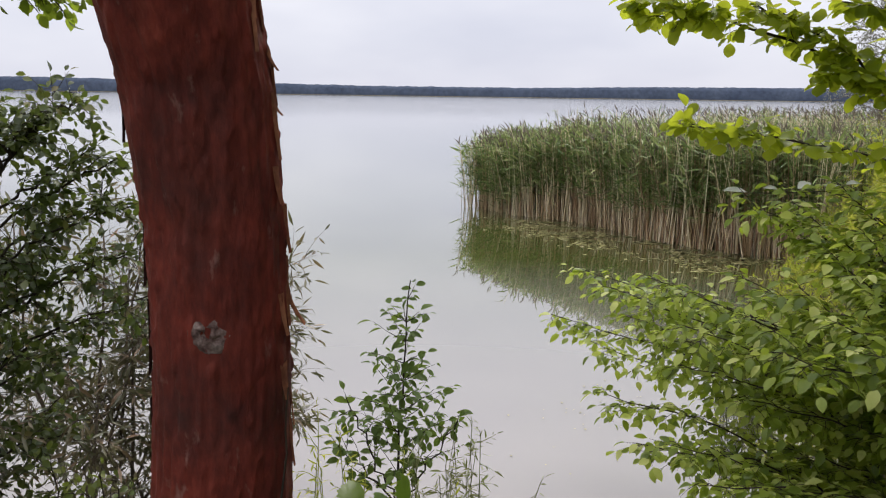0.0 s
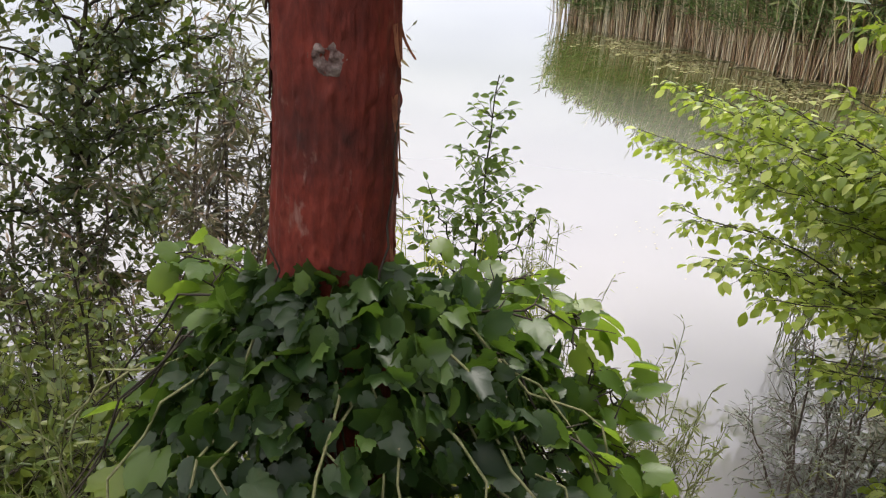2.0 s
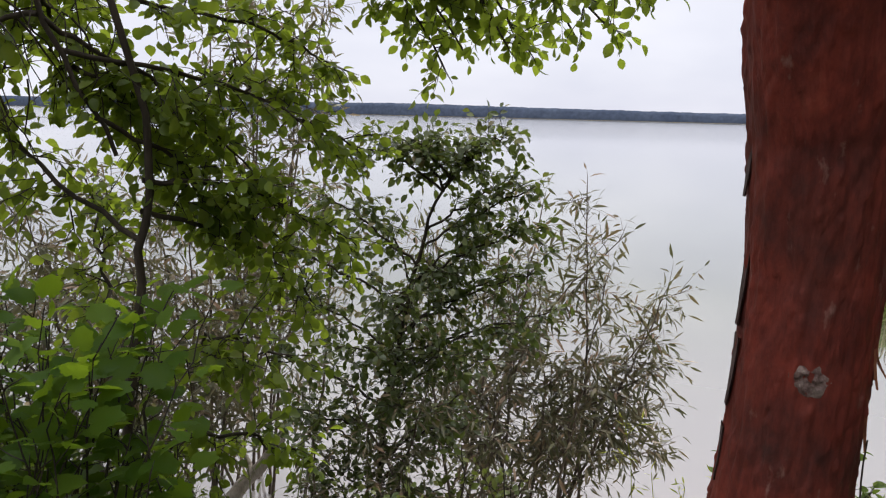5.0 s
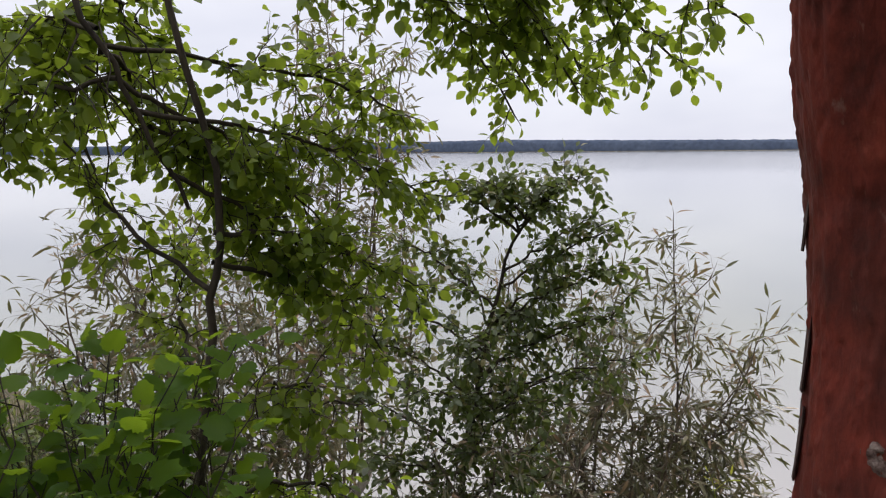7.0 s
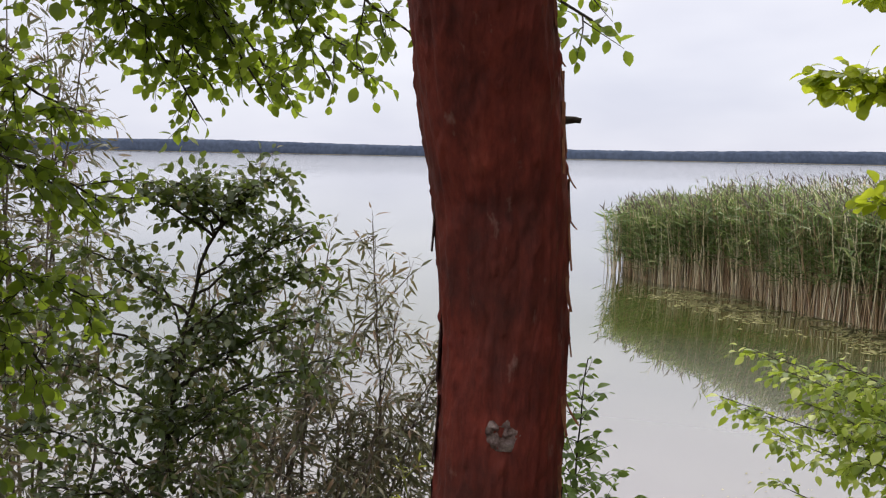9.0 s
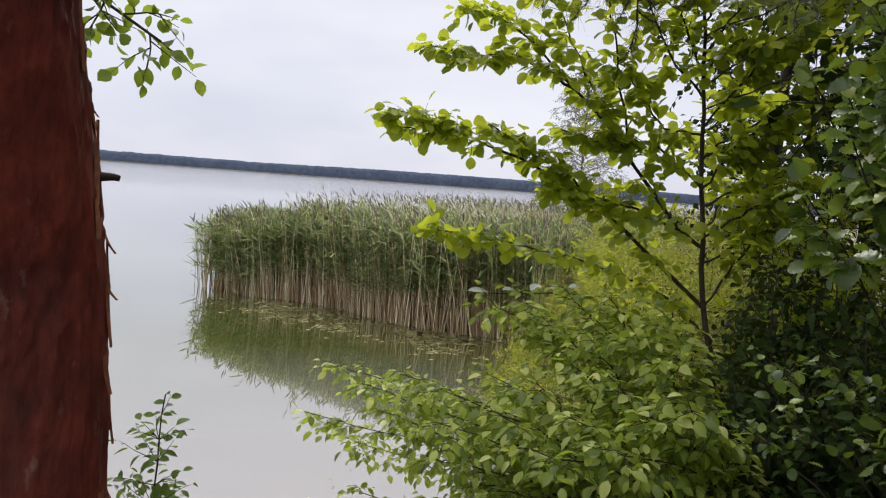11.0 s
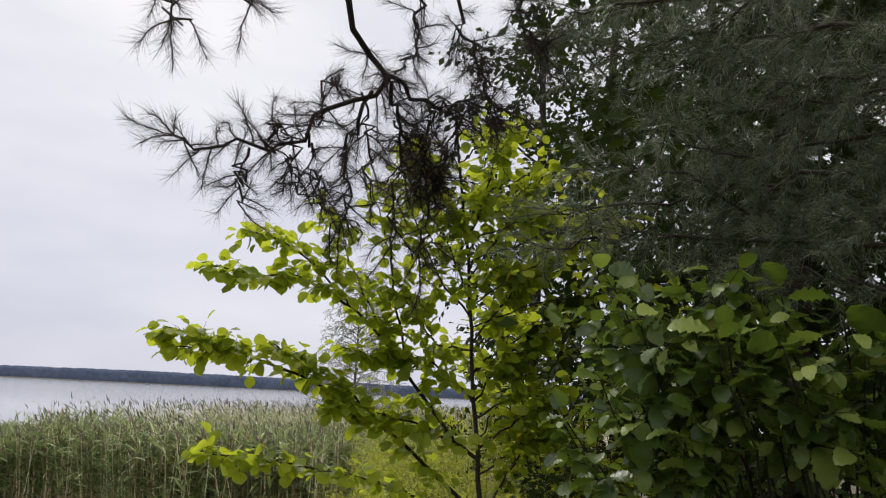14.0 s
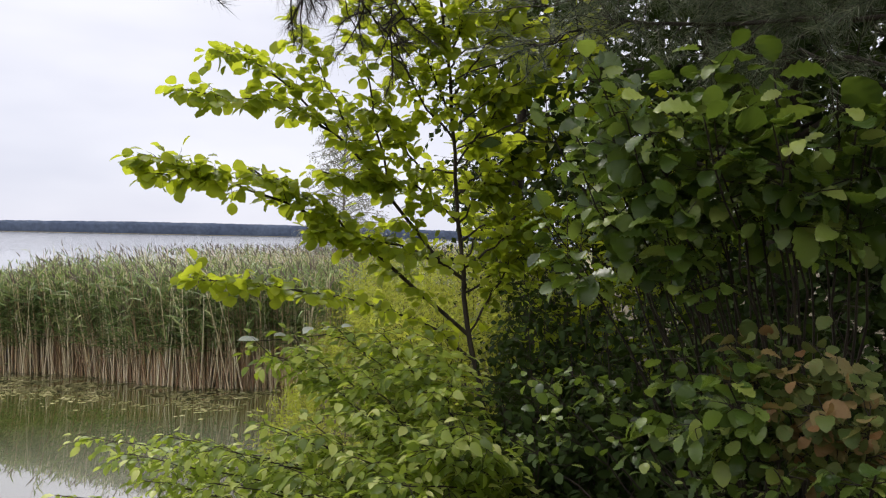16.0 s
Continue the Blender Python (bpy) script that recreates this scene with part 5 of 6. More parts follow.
def build_alder_bush():
    x, y = 2.6, 1.6
    root = thing("alder_bush", (x, y, gz(x, y)), "shaded alder bush with broad pleated dark green leaves, some browning", "bush")
    W, L = Wood(), Leaves([blade(11, 0.80, 0.54, 0.10, c, 0.13, 0.6, 0.010) for c in (0.1, 0.35, 0.6)])
    o = np.array((2.75, 1.7, gz(x, y) - 0.1))

    def spray(L, tip, shoots, size, length=0.20, gap=0.05):
        t = np.array(tip)
        mid = o + (t - o) * 0.62 + np.array((0.12, 0, 0.12))
        limb(W, L, [o + rng.normal(size=3) * 0.08, mid, t], 0.007, 0.003, shoots, length, size, gap, start=0.80, flat=0.6, sub=2, droop=0.12, hang=0.3)

    # the shelf of broad leaves
    for tip in ((1.81, 1.96, 3.9), (1.79, 1.77, 3.8), (1.89, 1.71, 3.79), (1.81, 1.5, 3.68), (1.91, 1.57, 3.87), (1.9, 1.42, 3.77), (1.83, 1.28, 3.62), (2.01, 1.23, 3.75), (1.96, 1.12, 3.65), (1.81, 1.96, 3.5), (1.82, 1.63, 3.41), (1.89, 1.87, 3.44), (1.99, 2.37, 3.38), (2.02, 2.28, 3.79), (1.93, 1.95, 3.67), (2.05, 1.8, 3.6), (2.1, 1.54, 3.57), (2.2, 1.35, 3.57)):
        spray(L, tip, 9, 0.076)
        spray(L, np.array(tip) + rng.normal(size=3) * 0.05 + np.array((-0.04, 0, 0.03)), 1, 0.108, 0.12, 0.08)
    # the lower clump, and dim leaves between
    for tip in ((1.81, 1.59, 2.96), (1.71, 1.37, 2.92), (1.73, 1.49, 2.81), (1.92, 1.42, 2.96), (1.8, 1.39, 2.84), (1.82, 1.7, 2.78)):
        spray(L, tip, 8, 0.066, 0.15)
    for tip in ((2.1, 2.6, 2.74), (2.12, 2.31, 2.81), (2.16, 2.23, 2.7), (1.99, 2.38, 2.6), (2.03, 2.03, 2.58), (2.01, 2.61, 2.45), (1.73, 1.23, 2.7), (1.79, 1.11, 2.72), (1.74, 0.99, 2.76), (2.03, 1.64, 2.53)):
        spray(L, tip, 5, 0.050, 0.15)
    finish_tree(root, W, L, M_TWIG, M_BUSH, "leaf", "stem", 300, lambda p: p[0] < 2.3)
    B = Leaves(L.shapes)
    W = Wood()
    for tip in ((1.91, 1.44, 3.01), (1.88, 1.28, 2.97), (1.92, 1.2, 3.01), (1.81, 1.16, 2.9), (1.95, 1.11, 2.94), (1.85, 1.05, 2.86), (1.86, 1.27, 2.84)):
        spray(B, tip, 8, 0.060, 0.15)
    put("browning_sprays", B.mesh("browning_sprays"), M_BROWNING, root, "yellowing and brown-edged leaves", kind="stuff")
    put("stem", W.mesh("stem"), M_TWIG, root, smooth=True)


def build_dry_heads():
    """Fluffy pale seed heads in front of the low bush, by the water."""
    for x, y, z, n in ((2.16, 5.4, 1.5, 12), (2.08, 5.15, 1.3, 12)):
        root = thing("seed_head_plant", (x, y, max(gz(x, y), 0)), "bleached fluffy seed heads of a tall weed by the water", "weed", "bleached weeds by the water")
        W, L = Wood(), Leaves(NARROW_LEAF)
        for i in range(n):
            o = np.array((x + rng.normal() * 0.06, y + rng.normal() * 0.06, -0.05))
            t = np.array((x + rng.normal() * 0.13, y + rng.normal() * 0.1, z + rng.uniform(-0.22, 0.08)))
            limb(W, L, [o, (o + t) / 2 + rng.normal(size=3) * 0.02, t], 0.004, 0.002, 16, 0.10, 0.030, 0.010, start=0.6, flat=0.0, droop=0.3, up=0.4)
        finish_tree(root, W, L, M_DRYWEED, M_DRYHEAD, "floret", "stalk")


def build_far_weeds():
    """Fine yellow-green shrubs and willowherb along the right shore."""
    root = thing("shore_weeds", (4.0, 8.0, 0.3), "feathery yellow-green weeds along the shore", "weeds", kind="stuff")
    W, L = Wood(), Leaves([blade(3, 0.30, 0.42, 0.15, c, 0.0, 0.8) for c in (0.1, 0.4)])
    for i in range(330):
        f = rng.uniform(0, 1)
        x = np.interp(f, (0, 0.35, 0.7, 1), (2.7, 3.7, 5.2, 7.6)) + rng.uniform(-0.2, 2.2)
        y = np.interp(f, (0, 0.35, 0.7, 1), (5.4, 8.2, 11.4, 14.6)) + rng.normal() * 0.35
        g = max(gz(x, y), -0.05)
        inland = float(shore_distance(np.array([x]), np.array([y]))[0])
        h = rng.uniform(0.45, 0.8) + 0.75 * min(max(inland, 0), 1.4)
        o = np.array((x, y, g - 0.05))
        t = o + np.array((rng.normal() * 0.2, rng.normal() * 0.2, h))
        limb(W, L, [o, (o + t) / 2, t], 0.006, 0.002, 9, 0.34, 0.085, 0.05, start=0.2, flat=0.1, droop=0.2, up=0.7, steps=6)
    put("stalks", W.mesh("stalks"), M_WEED, root, kind="stuff")
    put("leaves", L.mesh("leaves"), M_WEED, root, kind="stuff")


def build_bank_weeds():
    root = thing("bank_grass", (-1.0, 2.4, 1.0), "tangled grass and yellow-green weeds on the bank", "grass", kind="stuff")
    W, L = Wood(), Leaves(NARROW_LEAF)
    G = Leaves([blade(4, 0.036, 0.3, 0.2, c, 0, 0.7) for c in (0.3, 0.7)])
    for i in range(420):
        x, y = rng.uniform(-4.2, 1.3), rng.uniform(1.2, 3.6)
        d = float(shore_distance(np.array([x]), np.array([y]))[0])
        if d < -0.25 or (abs(x + 0.4) < 0.35 and y < 1.7) or (x > 0.5 and d < 0.35):
            continue
        g = max(gz(x, y), 0)
        h = rng.uniform(0.45, 0.95) * (0.6 if x > -0.1 else 1.0)
        o = np.array((x, y, g - 0.03))
        t = o + np.array((rng.normal() * 0.12, rng.normal() * 0.12, h))
        limb(W, L, [o, (o + t) / 2, t], 0.004, 0.002, 8, 0.16, 0.05, 0.028, start=0.2, flat=0.1, droop=0.2, up=0.7, steps=6)
    n = 11000
    x, y = rng.uniform(-6, 3.2, n), rng.uniform(-0.6, 4.2, n)
    ok = shore_distance(x, y) > -0.1
    x, y = x[ok], y[ok]
    a = rng.uniform(0, 2 * math.pi, len(x))
    G.more(np.stack([x, y, np.maximum(ground_z(x, y), 0) - 0.02], -1), np.stack([np.cos(a) * 0.45, np.sin(a) * 0.45, a * 0 + 1], -1), np.stack([np.cos(a), np.sin(a), a * 0 + 0.2], -1), rng.uniform(0.12, 0.36, len(x)))
    put("stalks", W.mesh("stalks"), M_DRYWEED, root, kind="stuff")
    put("leaves", L.mesh("leaves"), M_SHRUB, root, kind="stuff")
    put("blades", G.mesh("blades"), M_SHRUB, root, kind="stuff")


def build_shrub(x, y, top, radius, shapes, mat, label, size, gap, canes=14, shoots=11, length=0.4, group="", flat=0.35, bark=None):
    """A rounded shrub of many canes."""
    g = max(gz(x, y), -0.1)
    root = thing("shrub", (x, y, g), label, "shrub", group)
    W, L = Wood(), Leaves(shapes)
    for i in range(canes):
        a, r = i * 2.4 + rng.uniform(0, 0.5), radius * math.sqrt((i + 0.5) / canes)
        h = (top - g) * (1 - 0.5 * (r / radius) ** 2) * rng.uniform(0.8, 1.03)
        o = np.array((x + 0.1 * math.cos(a), y + 0.1 * math.sin(a), g - 0.08))
        t = np.array((x + r * math.cos(a), y + r * math.sin(a), g + h))
        limb(W, L, [o, o + (t - o) * 0.5 + np.array((0, 0, 0.12 * h)), t], 0.010, 0.003, shoots, length, size, gap, start=0.12, flat=flat, sub=2, up=0.25, droop=0.2, steps=10)
    finish_tree(root, W, L, bark or M_TWIG, mat, "leaf", "stem")


build_hazel()
build_low_hazel()
build_pale_spray()
build_alder_bush()
build_far_weeds()
build_bank_weeds()
for x, y, top, r in ((-1.25, 2.55, 1.75, 0.5), (-1.75, 2.3, 1.85, 0.5), (-2.3, 2.7, 1.5, 0.5), (-3.0, 2.4, 1.25, 0.5), (-1.7, 3.2, 1.55, 0.55), (-4.7, 2.5, 1.8, 0.6), (-0.95, 3.0, 1.25, 0.4), (-3.3, 1.5, 1.95, 0.5), (-2.5, 1.95, 1.5, 0.45), (-2.0, 1.5, 1.75, 0.4), (-1.55, 1.75, 1.6, 0.4), (-2.4, 1.35, 1.85, 0.4), (-2.05, 2.1, 1.45, 0.4), (-2.9, 1.75, 1.6, 0.5), (-3.9, 2.2, 1.8, 0.5), (-3.5, 2.7, 1.6, 0.45)):
    build_shrub(x, y, top, r, SMALL_LEAF, M_ALDER if x < -2.7 else M_SHRUB, "tangled undergrowth shrub with small green leaves on the bank", 0.05, 0.038, group="shrubs on the bank", length=0.34, canes=10)
for x, y, top, r in ((3.7, 5.6, 2.1, 0.7), (4.6, 6.6, 2.7, 0.9), (5.4, 8.0, 2.5, 0.9), (6.6, 9.8, 2.4, 1.0), (5.9, 6.6, 3.2, 1.0), (8.2, 12.6, 2.4, 1.1), (7.6, 8.4, 3.4, 1.2), (10.5, 13.6, 3.2, 1.4), (7.0, 7.4, 3.3, 0.9)):
    build_shrub(x, y, top, r, SMALL_LEAF, M_WEED, "yellow-green willow scrub along the shore", 0.062, 0.042, group="scrub along the shore", length=0.5, shoots=12)
# the hollow's shade is put into these shrubs' leaf colour
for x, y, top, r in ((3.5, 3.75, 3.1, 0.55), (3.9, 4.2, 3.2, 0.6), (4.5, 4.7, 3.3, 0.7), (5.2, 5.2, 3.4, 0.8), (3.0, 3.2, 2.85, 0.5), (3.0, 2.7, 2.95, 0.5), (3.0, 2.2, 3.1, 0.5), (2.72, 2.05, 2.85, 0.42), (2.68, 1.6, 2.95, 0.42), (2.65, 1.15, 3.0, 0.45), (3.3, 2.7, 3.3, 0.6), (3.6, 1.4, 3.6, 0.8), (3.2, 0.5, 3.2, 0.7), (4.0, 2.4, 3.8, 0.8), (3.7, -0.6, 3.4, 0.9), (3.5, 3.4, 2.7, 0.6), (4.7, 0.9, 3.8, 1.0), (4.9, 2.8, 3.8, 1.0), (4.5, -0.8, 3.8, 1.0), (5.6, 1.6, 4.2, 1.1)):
    build_shrub(x, y, top, r, OVAL_LEAF, M_SHADELEAF, "shrub under the trees with shade painted into its dark leaf colour", 0.08, 0.05, group="shaded shrubs under the trees", length=0.42)
for x, y, top, r in ((4.1, 4.0, 4.5, 0.6), (4.7, 3.6, 5.0, 0.7)):
    build_shrub(x, y, top, r, OVAL_LEAF, M_HAZEL, "tall leafy green shrub filling the edge of the wood", 0.072, 0.06, canes=12, group="tall shrubs at the wood's edge", length=0.42)
build_dry_heads()
# shrubs added in place of the low bush's grey reflection on the water
for x, y, top, r in ((1.72, 3.62, 1.2, 0.5), (1.85, 3.3, 1.0, 0.5)):
    build_shrub(x, y, top, r, NARROW_LEAF, M_PALE, "dull purplish-grey twiggy shrub standing in for the bush's reflection on the water", 0.05, 0.024, canes=12, group="twiggy shrubs over the water", length=0.26, bark=M_GREYBARK)


# ---- the pine boughs overhead on the right ----
def build_pine_bough():
    x, y = 4.6, 1.6
    root = thing("pine_tree", (x, y, gz(x, y)), "tall pine with dark trunk and drooping needle boughs", "tree")
    W = Wood()
    trunk = [(4.6, 1.6, gz(x, y) - 0.2), (4.55, 1.65, 3.0), (4.5, 1.7, 5.0), (4.4, 1.8, 8.5)]
    W.tube(curve_pts(trunk, 16, 0.01), 0.13, 0.07, 12)
    put("trunk", W.mesh("trunk"), M_TWIG, root, smooth=True)
    W, L = Wood(), Leaves([needle_tuft(10, 1.0, 1.0, k) for k in (1, 2, 3, 4)])
    # the long limb from the crown, and the crooked dark branches at its end
    top = np.array((1.6, 1.5, 5.4))
    W.tube(curve_pts([(4.45, 1.8, 6.4), (3.0, 1.7, 6.2), top, (0.9, 1.6, 4.9), (0.45, 1.72, 4.53)], 18, 0.01), 0.03, 0.011, 8)
    for q in ((0.68, 1.67, 4.6), (0.76, 1.64, 4.62), (0.91, 1.58, 4.65), (0.02, 1.73, 4.38), (0.22, 1.75, 4.44)):
        W.tube(curve_pts([(0.95, 1.6, 4.93), (np.array((0.95, 1.6, 4.93)) + q) / 2 + np.array((0, 0, 0.05)), q], 8, 0.004), 0.007, 0.004, 5)
    for pts, k, r in (([(0.45, 1.72, 4.53), (0.53, 1.77, 4.42), (0.67, 1.79, 4.34), (0.6, 1.82, 4.28), (0.52, 1.85, 4.2), (0.44, 1.88, 4.12), (0.33, 1.89, 4.07), (0.21, 1.88, 4.05), (0.13, 1.87, 4.05)], 44, 0.01),
                      ([(0.63, 1.81, 4.29), (0.59, 1.86, 4.14), (0.61, 1.89, 4.02), (0.62, 1.92, 3.9)], 20, 0.006),
                      ([(0.67, 1.79, 4.34), (0.72, 1.82, 4.23), (0.75, 1.86, 4.08), (0.77, 1.9, 3.88)], 22, 0.007),
                      ([(0.67, 1.79, 4.34), (0.8, 1.79, 4.28), (0.91, 1.74, 4.31), (1.03, 1.71, 4.31)], 22, 0.007),
                      ([(0.68, 1.67, 4.6), (0.72, 1.74, 4.44), (0.68, 1.79, 4.34)], 12, 0.006),
                      ([(0.76, 1.64, 4.62), (0.86, 1.69, 4.47), (0.93, 1.71, 4.38), (0.99, 1.73, 4.28)], 22, 0.006),
                      ([(0.91, 1.58, 4.65), (1.0, 1.61, 4.54), (1.11, 1.61, 4.46)], 16, 0.005),
                      ([(0.47, 1.87, 4.14), (0.53, 1.9, 4.04), (0.57, 1.91, 3.96)], 14, 0.004),
                      ([(0.33, 1.89, 4.07), (0.33, 1.91, 4.0), (0.33, 1.92, 3.93)], 9, 0.004),
                      ([(0.44, 1.88, 4.12), (0.45, 1.9, 4.04), (0.49, 1.91, 3.99)], 11, 0.004),
                      ([(0.02, 1.73, 4.38), (0.06, 1.76, 4.33), (0.08, 1.78, 4.29)], 7, 0.004),
                      ([(0.22, 1.75, 4.44), (0.25, 1.78, 4.38)], 4, 0.004),
                      ([(0.8, 1.79, 4.28), (0.81, 1.82, 4.15), (0.83, 1.85, 4.04)], 16, 0.004),
                      ([(0.6, 1.82, 4.28), (0.66, 1.86, 4.13), (0.68, 1.89, 3.99)], 16, 0.004),
                      ([(0.91, 1.74, 4.31), (0.89, 1.79, 4.2), (0.87, 1.83, 4.1)], 14, 0.004),
                      ([(0.71, 1.82, 4.23), (0.85, 1.83, 4.1), (0.87, 1.88, 3.81)], 26, 0.004),
                      ([(0.5, 1.86, 4.17), (0.5, 1.83, 4.27), (0.53, 1.82, 4.3)], 6, 0.004),
                      ([(0.37, 1.89, 4.08), (0.38, 1.88, 4.13), (0.4, 1.87, 4.15)], 5, 0.004)):
        k = int(k * 1.6) if pts[0][0] > 0.66 else k
        tuft_branch(W, L, pts, r, 0.0022, int(k * 1.15), 0.11, 0.056, 0.14, 0.25, 0.010, 18, 0.0026)
    bough = put("bough", W.mesh("bough"), M_TWIG, root, "dark bare-looking bough", smooth=True)
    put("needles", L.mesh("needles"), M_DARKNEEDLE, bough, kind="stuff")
    W, L = Wood(), Leaves(TUFT)
    for i in range(34):
        z = rng.uniform(4.9, 7.6)
        a = radians(rng.uniform(95, 265))
        out = rng.uniform(1.0, 2.3)
        c = np.array((4.5, 1.7, z + 0.3))
        tip = c + np.array((math.cos(a) * out, math.sin(a) * out, -0.5 - 0.3 * rng.random()))
        if tip[0] < 2.5 and tip[2] < 5.2 and tip[1] > 2.2:
            continue
        tuft_branch(W, L, [c, (c + tip) / 2 + np.array((0, 0, 0.2)), tip], 0.018, 0.004, 26, 0.40, 0.075, 0.2, 0.8, 0.026, 12)
    # the near sprays of brushed needles
    for pts in ([(2.19, 0.8, 4.28), (2.18, 1.47, 4.32), (2.07, 1.92, 4.29), (1.85, 2.38, 4.27)],
                [(2.14, 0.84, 4.47), (2.12, 1.42, 4.55), (1.99, 1.86, 4.59)],
                [(2.27, 0.99, 4.01), (2.18, 1.7, 4.13), (2.0, 2.15, 4.16), (1.87, 2.41, 4.13)],
                [(2.08, 0.88, 4.66), (2.01, 1.46, 4.79), (1.95, 1.77, 4.77)],
                [(2.23, 0.97, 4.17), (2.22, 1.5, 4.15), (2.06, 1.86, 4.38), (1.92, 2.17, 4.44)],
                [(2.17, 0.86, 4.37), (2.18, 1.27, 4.4), (2.14, 1.55, 4.42), (2.05, 1.8, 4.48)],
                [(2.0, 0.99, 4.87), (1.92, 1.51, 4.96), (1.76, 1.95, 5.01), (1.66, 2.17, 4.99)],
                [(2.28, 1.0, 3.89), (2.25, 1.52, 3.99), (2.17, 1.81, 4.03)],
                [(1.92, 1.11, 5.04), (1.95, 1.53, 4.89), (1.87, 1.84, 4.88), (1.8, 2.07, 4.82)],
                [(2.12, 0.9, 4.56), (2.12, 1.23, 4.6), (2.09, 1.45, 4.62)],
                [(2.25, 1.06, 4.1), (2.23, 1.3, 4.22), (2.17, 1.62, 4.24)]):
        tuft_branch(W, L, [(3.6, 1.4, pts[0][2] + 0.5), *pts], 0.012, 0.003, 44, 0.24, 0.070, 0.35, 0.45, 0.015, 20, 0.003)
    crown = put("crown", L.mesh("crown"), M_NEEDLE, root, "hanging dark green needle sprays", kind="stuff")
    put("bough", W.mesh("bough"), M_TWIG, crown, smooth=True)


build_pine_bough()


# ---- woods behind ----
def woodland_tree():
    root = thing("woodland_tree", (0, 0, 0), "woodland tree with a dark trunk and dense leaves, shade painted into their colour", "tree", "trees of the wood behind the bank")
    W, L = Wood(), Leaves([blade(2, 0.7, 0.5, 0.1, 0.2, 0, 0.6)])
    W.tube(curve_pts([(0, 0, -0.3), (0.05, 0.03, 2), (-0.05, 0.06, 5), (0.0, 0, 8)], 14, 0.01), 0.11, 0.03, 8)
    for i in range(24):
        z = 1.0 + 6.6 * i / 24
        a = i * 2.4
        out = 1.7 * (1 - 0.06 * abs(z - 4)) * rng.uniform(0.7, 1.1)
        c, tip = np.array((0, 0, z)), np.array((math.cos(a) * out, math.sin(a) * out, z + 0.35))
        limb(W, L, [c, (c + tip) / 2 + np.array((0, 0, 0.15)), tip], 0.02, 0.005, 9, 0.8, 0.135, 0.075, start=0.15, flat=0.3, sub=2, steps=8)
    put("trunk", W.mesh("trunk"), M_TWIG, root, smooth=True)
    # crown leaves carry the wood's shade in their dark colour
    put("crown", L.mesh("crown"), M_SHADELEAF, root, kind="stuff")
    return root


first = woodland_tree()
# trees behind and beside the camera are unseen, added to block sky light
PLACES = [(6.4, 5.8, 0, 1.0), (5.0, 3.0, 220, 1.3), (7.2, 8.0, 130, 1.0), (8.6, 9.4, 60, 1.0), (5.6, 2.2, 40, 1.1), (4.9, 0.2, 100, 1.0), (6.5, 4.6, 200, 1.0), (7.2, 1.0, 70, 1.15), (5.8, -1.8, 300, 1.1), (8.4, 3.2, 10, 1.2), (3.0, -5.2, 150, 1.1), (0.6, -7.6, 20, 1.2),
          (-2.6, -8.0, 250, 1.1), (-7.4, -4.6, 90, 1.1), (-8.0, 0.2, 130, 1.0), (8.6, 6.6, 60, 0.9), (10.5, 5.0, 220, 1.2), (5.2, -4.6, 80, 1.3), (4.4, -3.4, 240, 1.3), (6.6, -0.4, 190, 1.3), (-5.0, -8.4, 110, 1.3),
          (0.4, -10.6, 280, 1.4), (5.6, 3.4, 140, 1.2), (12.5, 8.0, 20, 1.2)]
for k, (px_, py_, turn, size) in enumerate(PLACES):
    m = pose(px_, py_, gz(px_, py_), 0, 0, turn)
    if k == 0:
        first.matrix_basis = m
    else:
        copy_thing(first, m).scale = (size, size, size)


def build_pale_birch():
    """A wispy pale tree far along the right shore."""
    x, y = 17.5, 30.5
    root = thing("birch_tree", (x, y, gz(x, y)), "wispy pale grey-green tree far along the shore", "tree")
    W, L = Wood(), Leaves([blade(2, 0.5, 0.5, 0.1, 0.2, 0, 0.6)])
    g = gz(x, y)
    W.tube(curve_pts([(x, y, g - 0.2), (x - 0.2, y, 3), (x - 0.1, y, 9.0)], 10, 0.03), 0.12, 0.02, 7)
    for i in range(90):
        z = 1.6 + 7.2 * i / 90
        a = i * 2.4
        out = 2.3 * (1.15 - 0.10 * z) + 0.4
        c = np.array((x - 0.1, y, z))
        tip = c + np.array((math.cos(a) * out, math.sin(a) * out, 0.2))
        limb(W, L, [c, (c + tip) / 2 + np.array((0, 0, 0.3)), tip], 0.02, 0.006, 9, 0.7, 0.10, 0.06, start=0.25, flat=0.2, droop=0.7, sub=2)
    finish_tree(root, W, L, M_GREYBARK, M_PALE, "leaf", "trunk")


build_pale_birch()


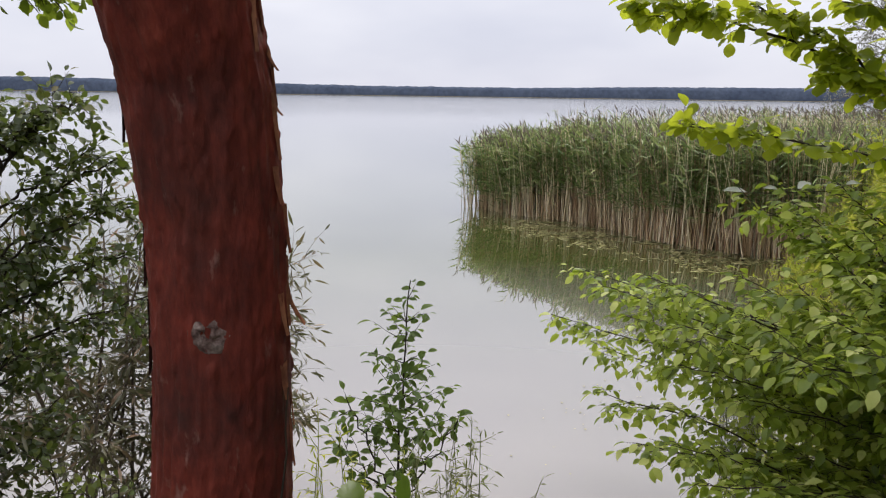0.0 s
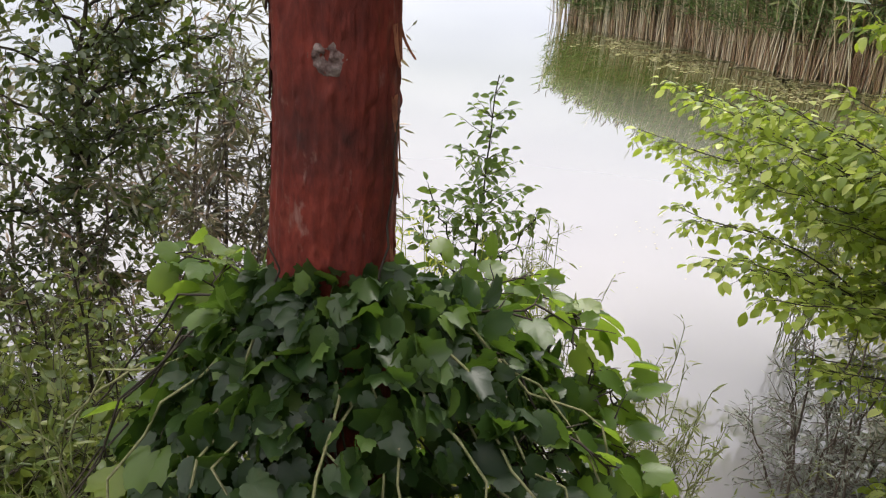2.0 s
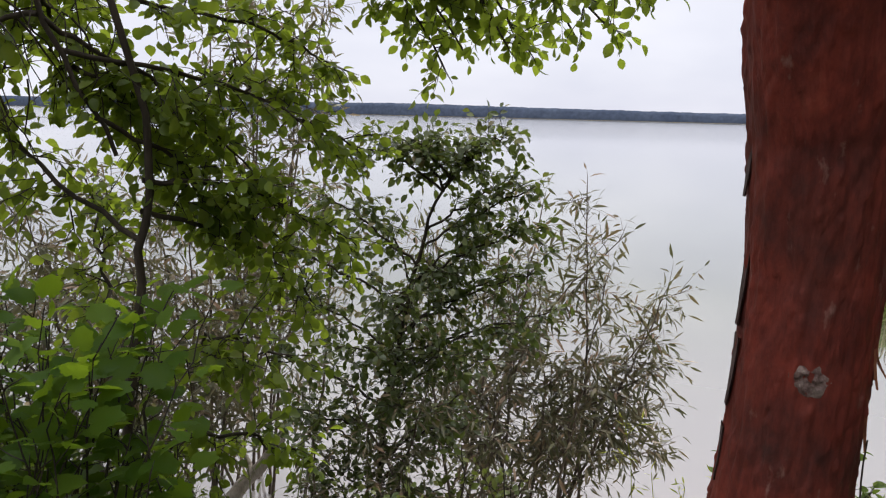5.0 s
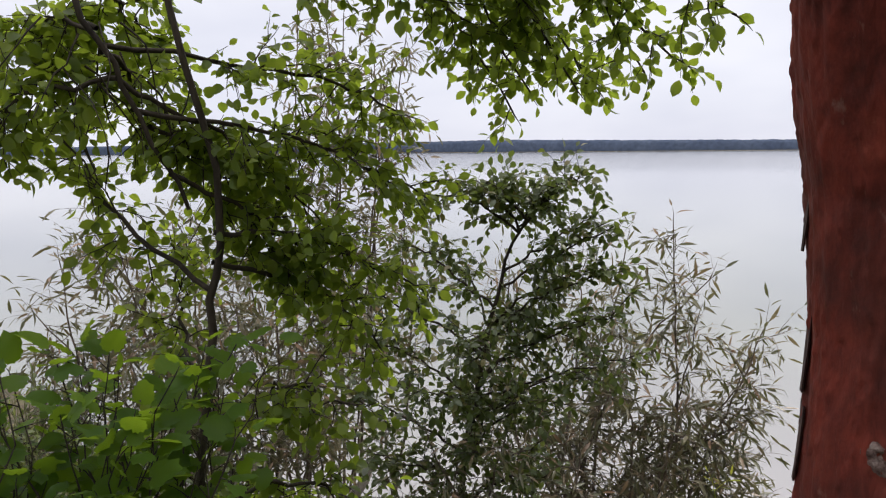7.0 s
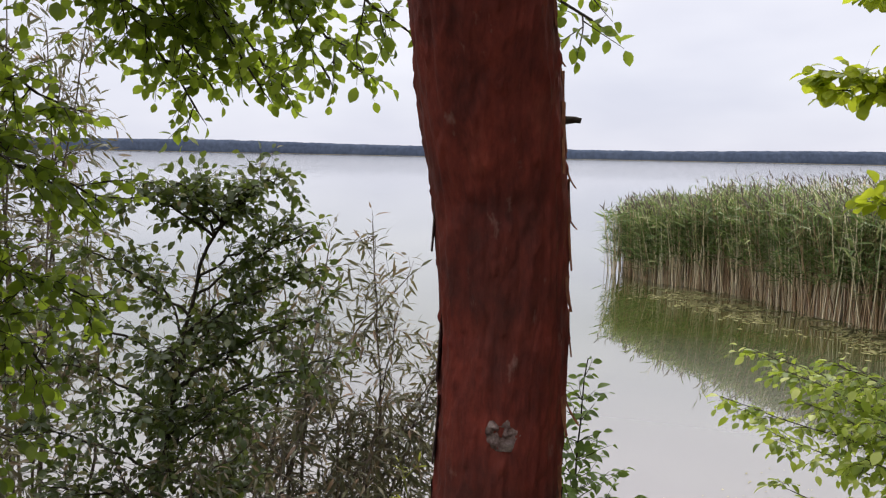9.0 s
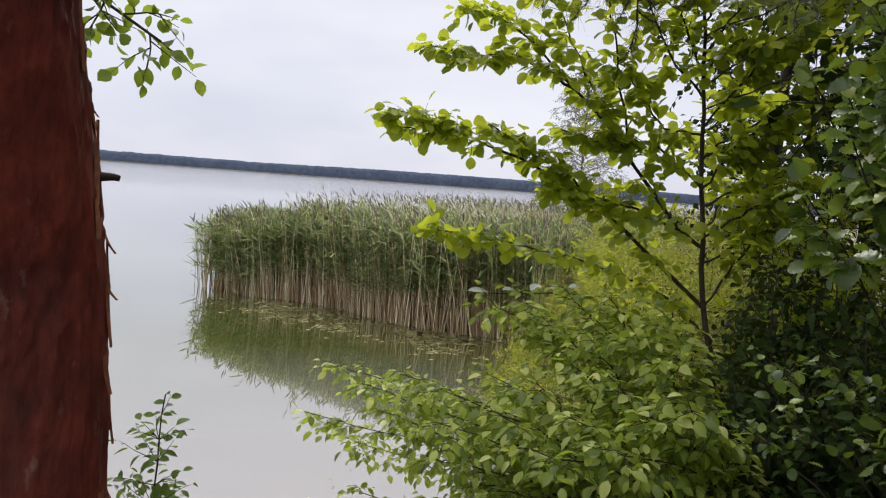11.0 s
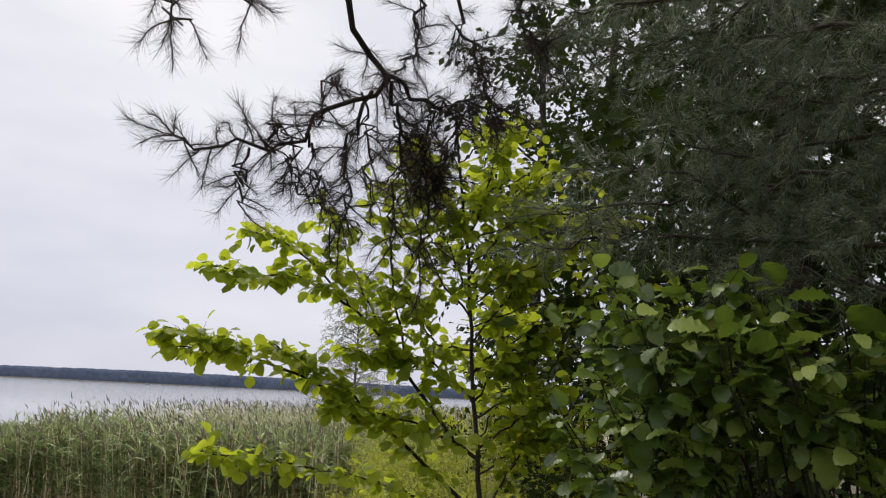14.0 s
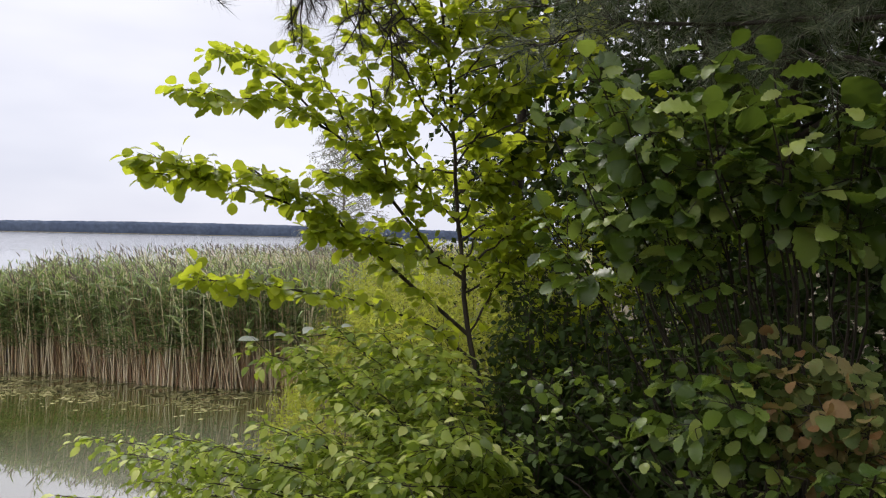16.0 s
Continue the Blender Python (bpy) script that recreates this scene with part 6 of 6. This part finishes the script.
# ---- things on the water ----
def build_floating():
    root = thing("floating_leaves", (3.6, 15.0, 0), "small yellowish floating leaves and weed on the water", "water plants", kind="stuff")
    L = Leaves([(np.array([(math.cos(a), math.sin(a), 0) for a in np.linspace(0, 5.4, 8)]) * 0.5, np.array([(0, i, i + 1) for i in range(1, 7)]))])
    for i in range(3600):
        f = rng.random()
        x = np.interp(f, (0, 0.4, 1), (1.9, 3.6, 6.2)) + rng.normal() * 0.5
        y = np.interp(f, (0, 0.4, 1), (19.0, 16.9, 14.4)) + rng.normal() * 0.75
        if noise.noise((x * 1.1, y * 2.2, 0)) < -0.05:
            continue
        a = rng.uniform(0, 6.3)
        L.add((x, y, 0.006), np.array((math.cos(a), math.sin(a), 0)), UP, rng.uniform(0.04, 0.11))
    for cx, cy, n in ((1.2, 7.2, 16), (1.0, 6.3, 5), (0.8, 5.4, 4), (1.5, 7.9, 10)):
        for i in range(n):
            a = rng.uniform(0, 6.3)
            L.add((cx + rng.normal() * 0.25, cy + rng.normal() * 0.22, 0.006), np.array((math.cos(a), math.sin(a), 0)), UP, rng.uniform(0.012, 0.028))
    put("leaves", L.mesh("leaves"), M_FLOAT, root, kind="stuff")


def build_driftwood():
    root = thing("driftwood", (-4.0, 4.2, 0), "bleached fallen trunk lying in the shallows", "log")
    W = Wood()
    W.tube(curve_pts([(-4.35, 3.7, 0.0), (-4.1, 4.1, 0.32), (-3.9, 4.35, 0.62), (-3.8, 4.45, 0.9)], 14, 0.012), 0.075, 0.03, 9)
    put("trunk", W.mesh("trunk"), M_DRIFT, root, smooth=True)
    for pts in ([(-4.2, 3.95, 0.2), (-3.9, 3.9, 0.3), (-3.5, 3.85, 0.35)], [(-4.3, 3.8, 0.1), (-4.7, 3.75, 0.2), (-5.1, 3.6, 0.15)], [(-4.0, 4.2, 0.45), (-4.2, 4.3, 0.7), (-4.3, 4.35, 0.9)]):
        W = Wood()
        W.tube(curve_pts(pts, 8, 0.015), 0.025, 0.008, 7)
        put("snag", W.mesh("snag"), M_DRIFT, root, smooth=True)


build_floating()
build_driftwood()

# ---- leaves that stand out singly ----
for leaves, root, leaf_name, mat, own in PIECES:
    leaves.single(root, leaf_name, mat, own)
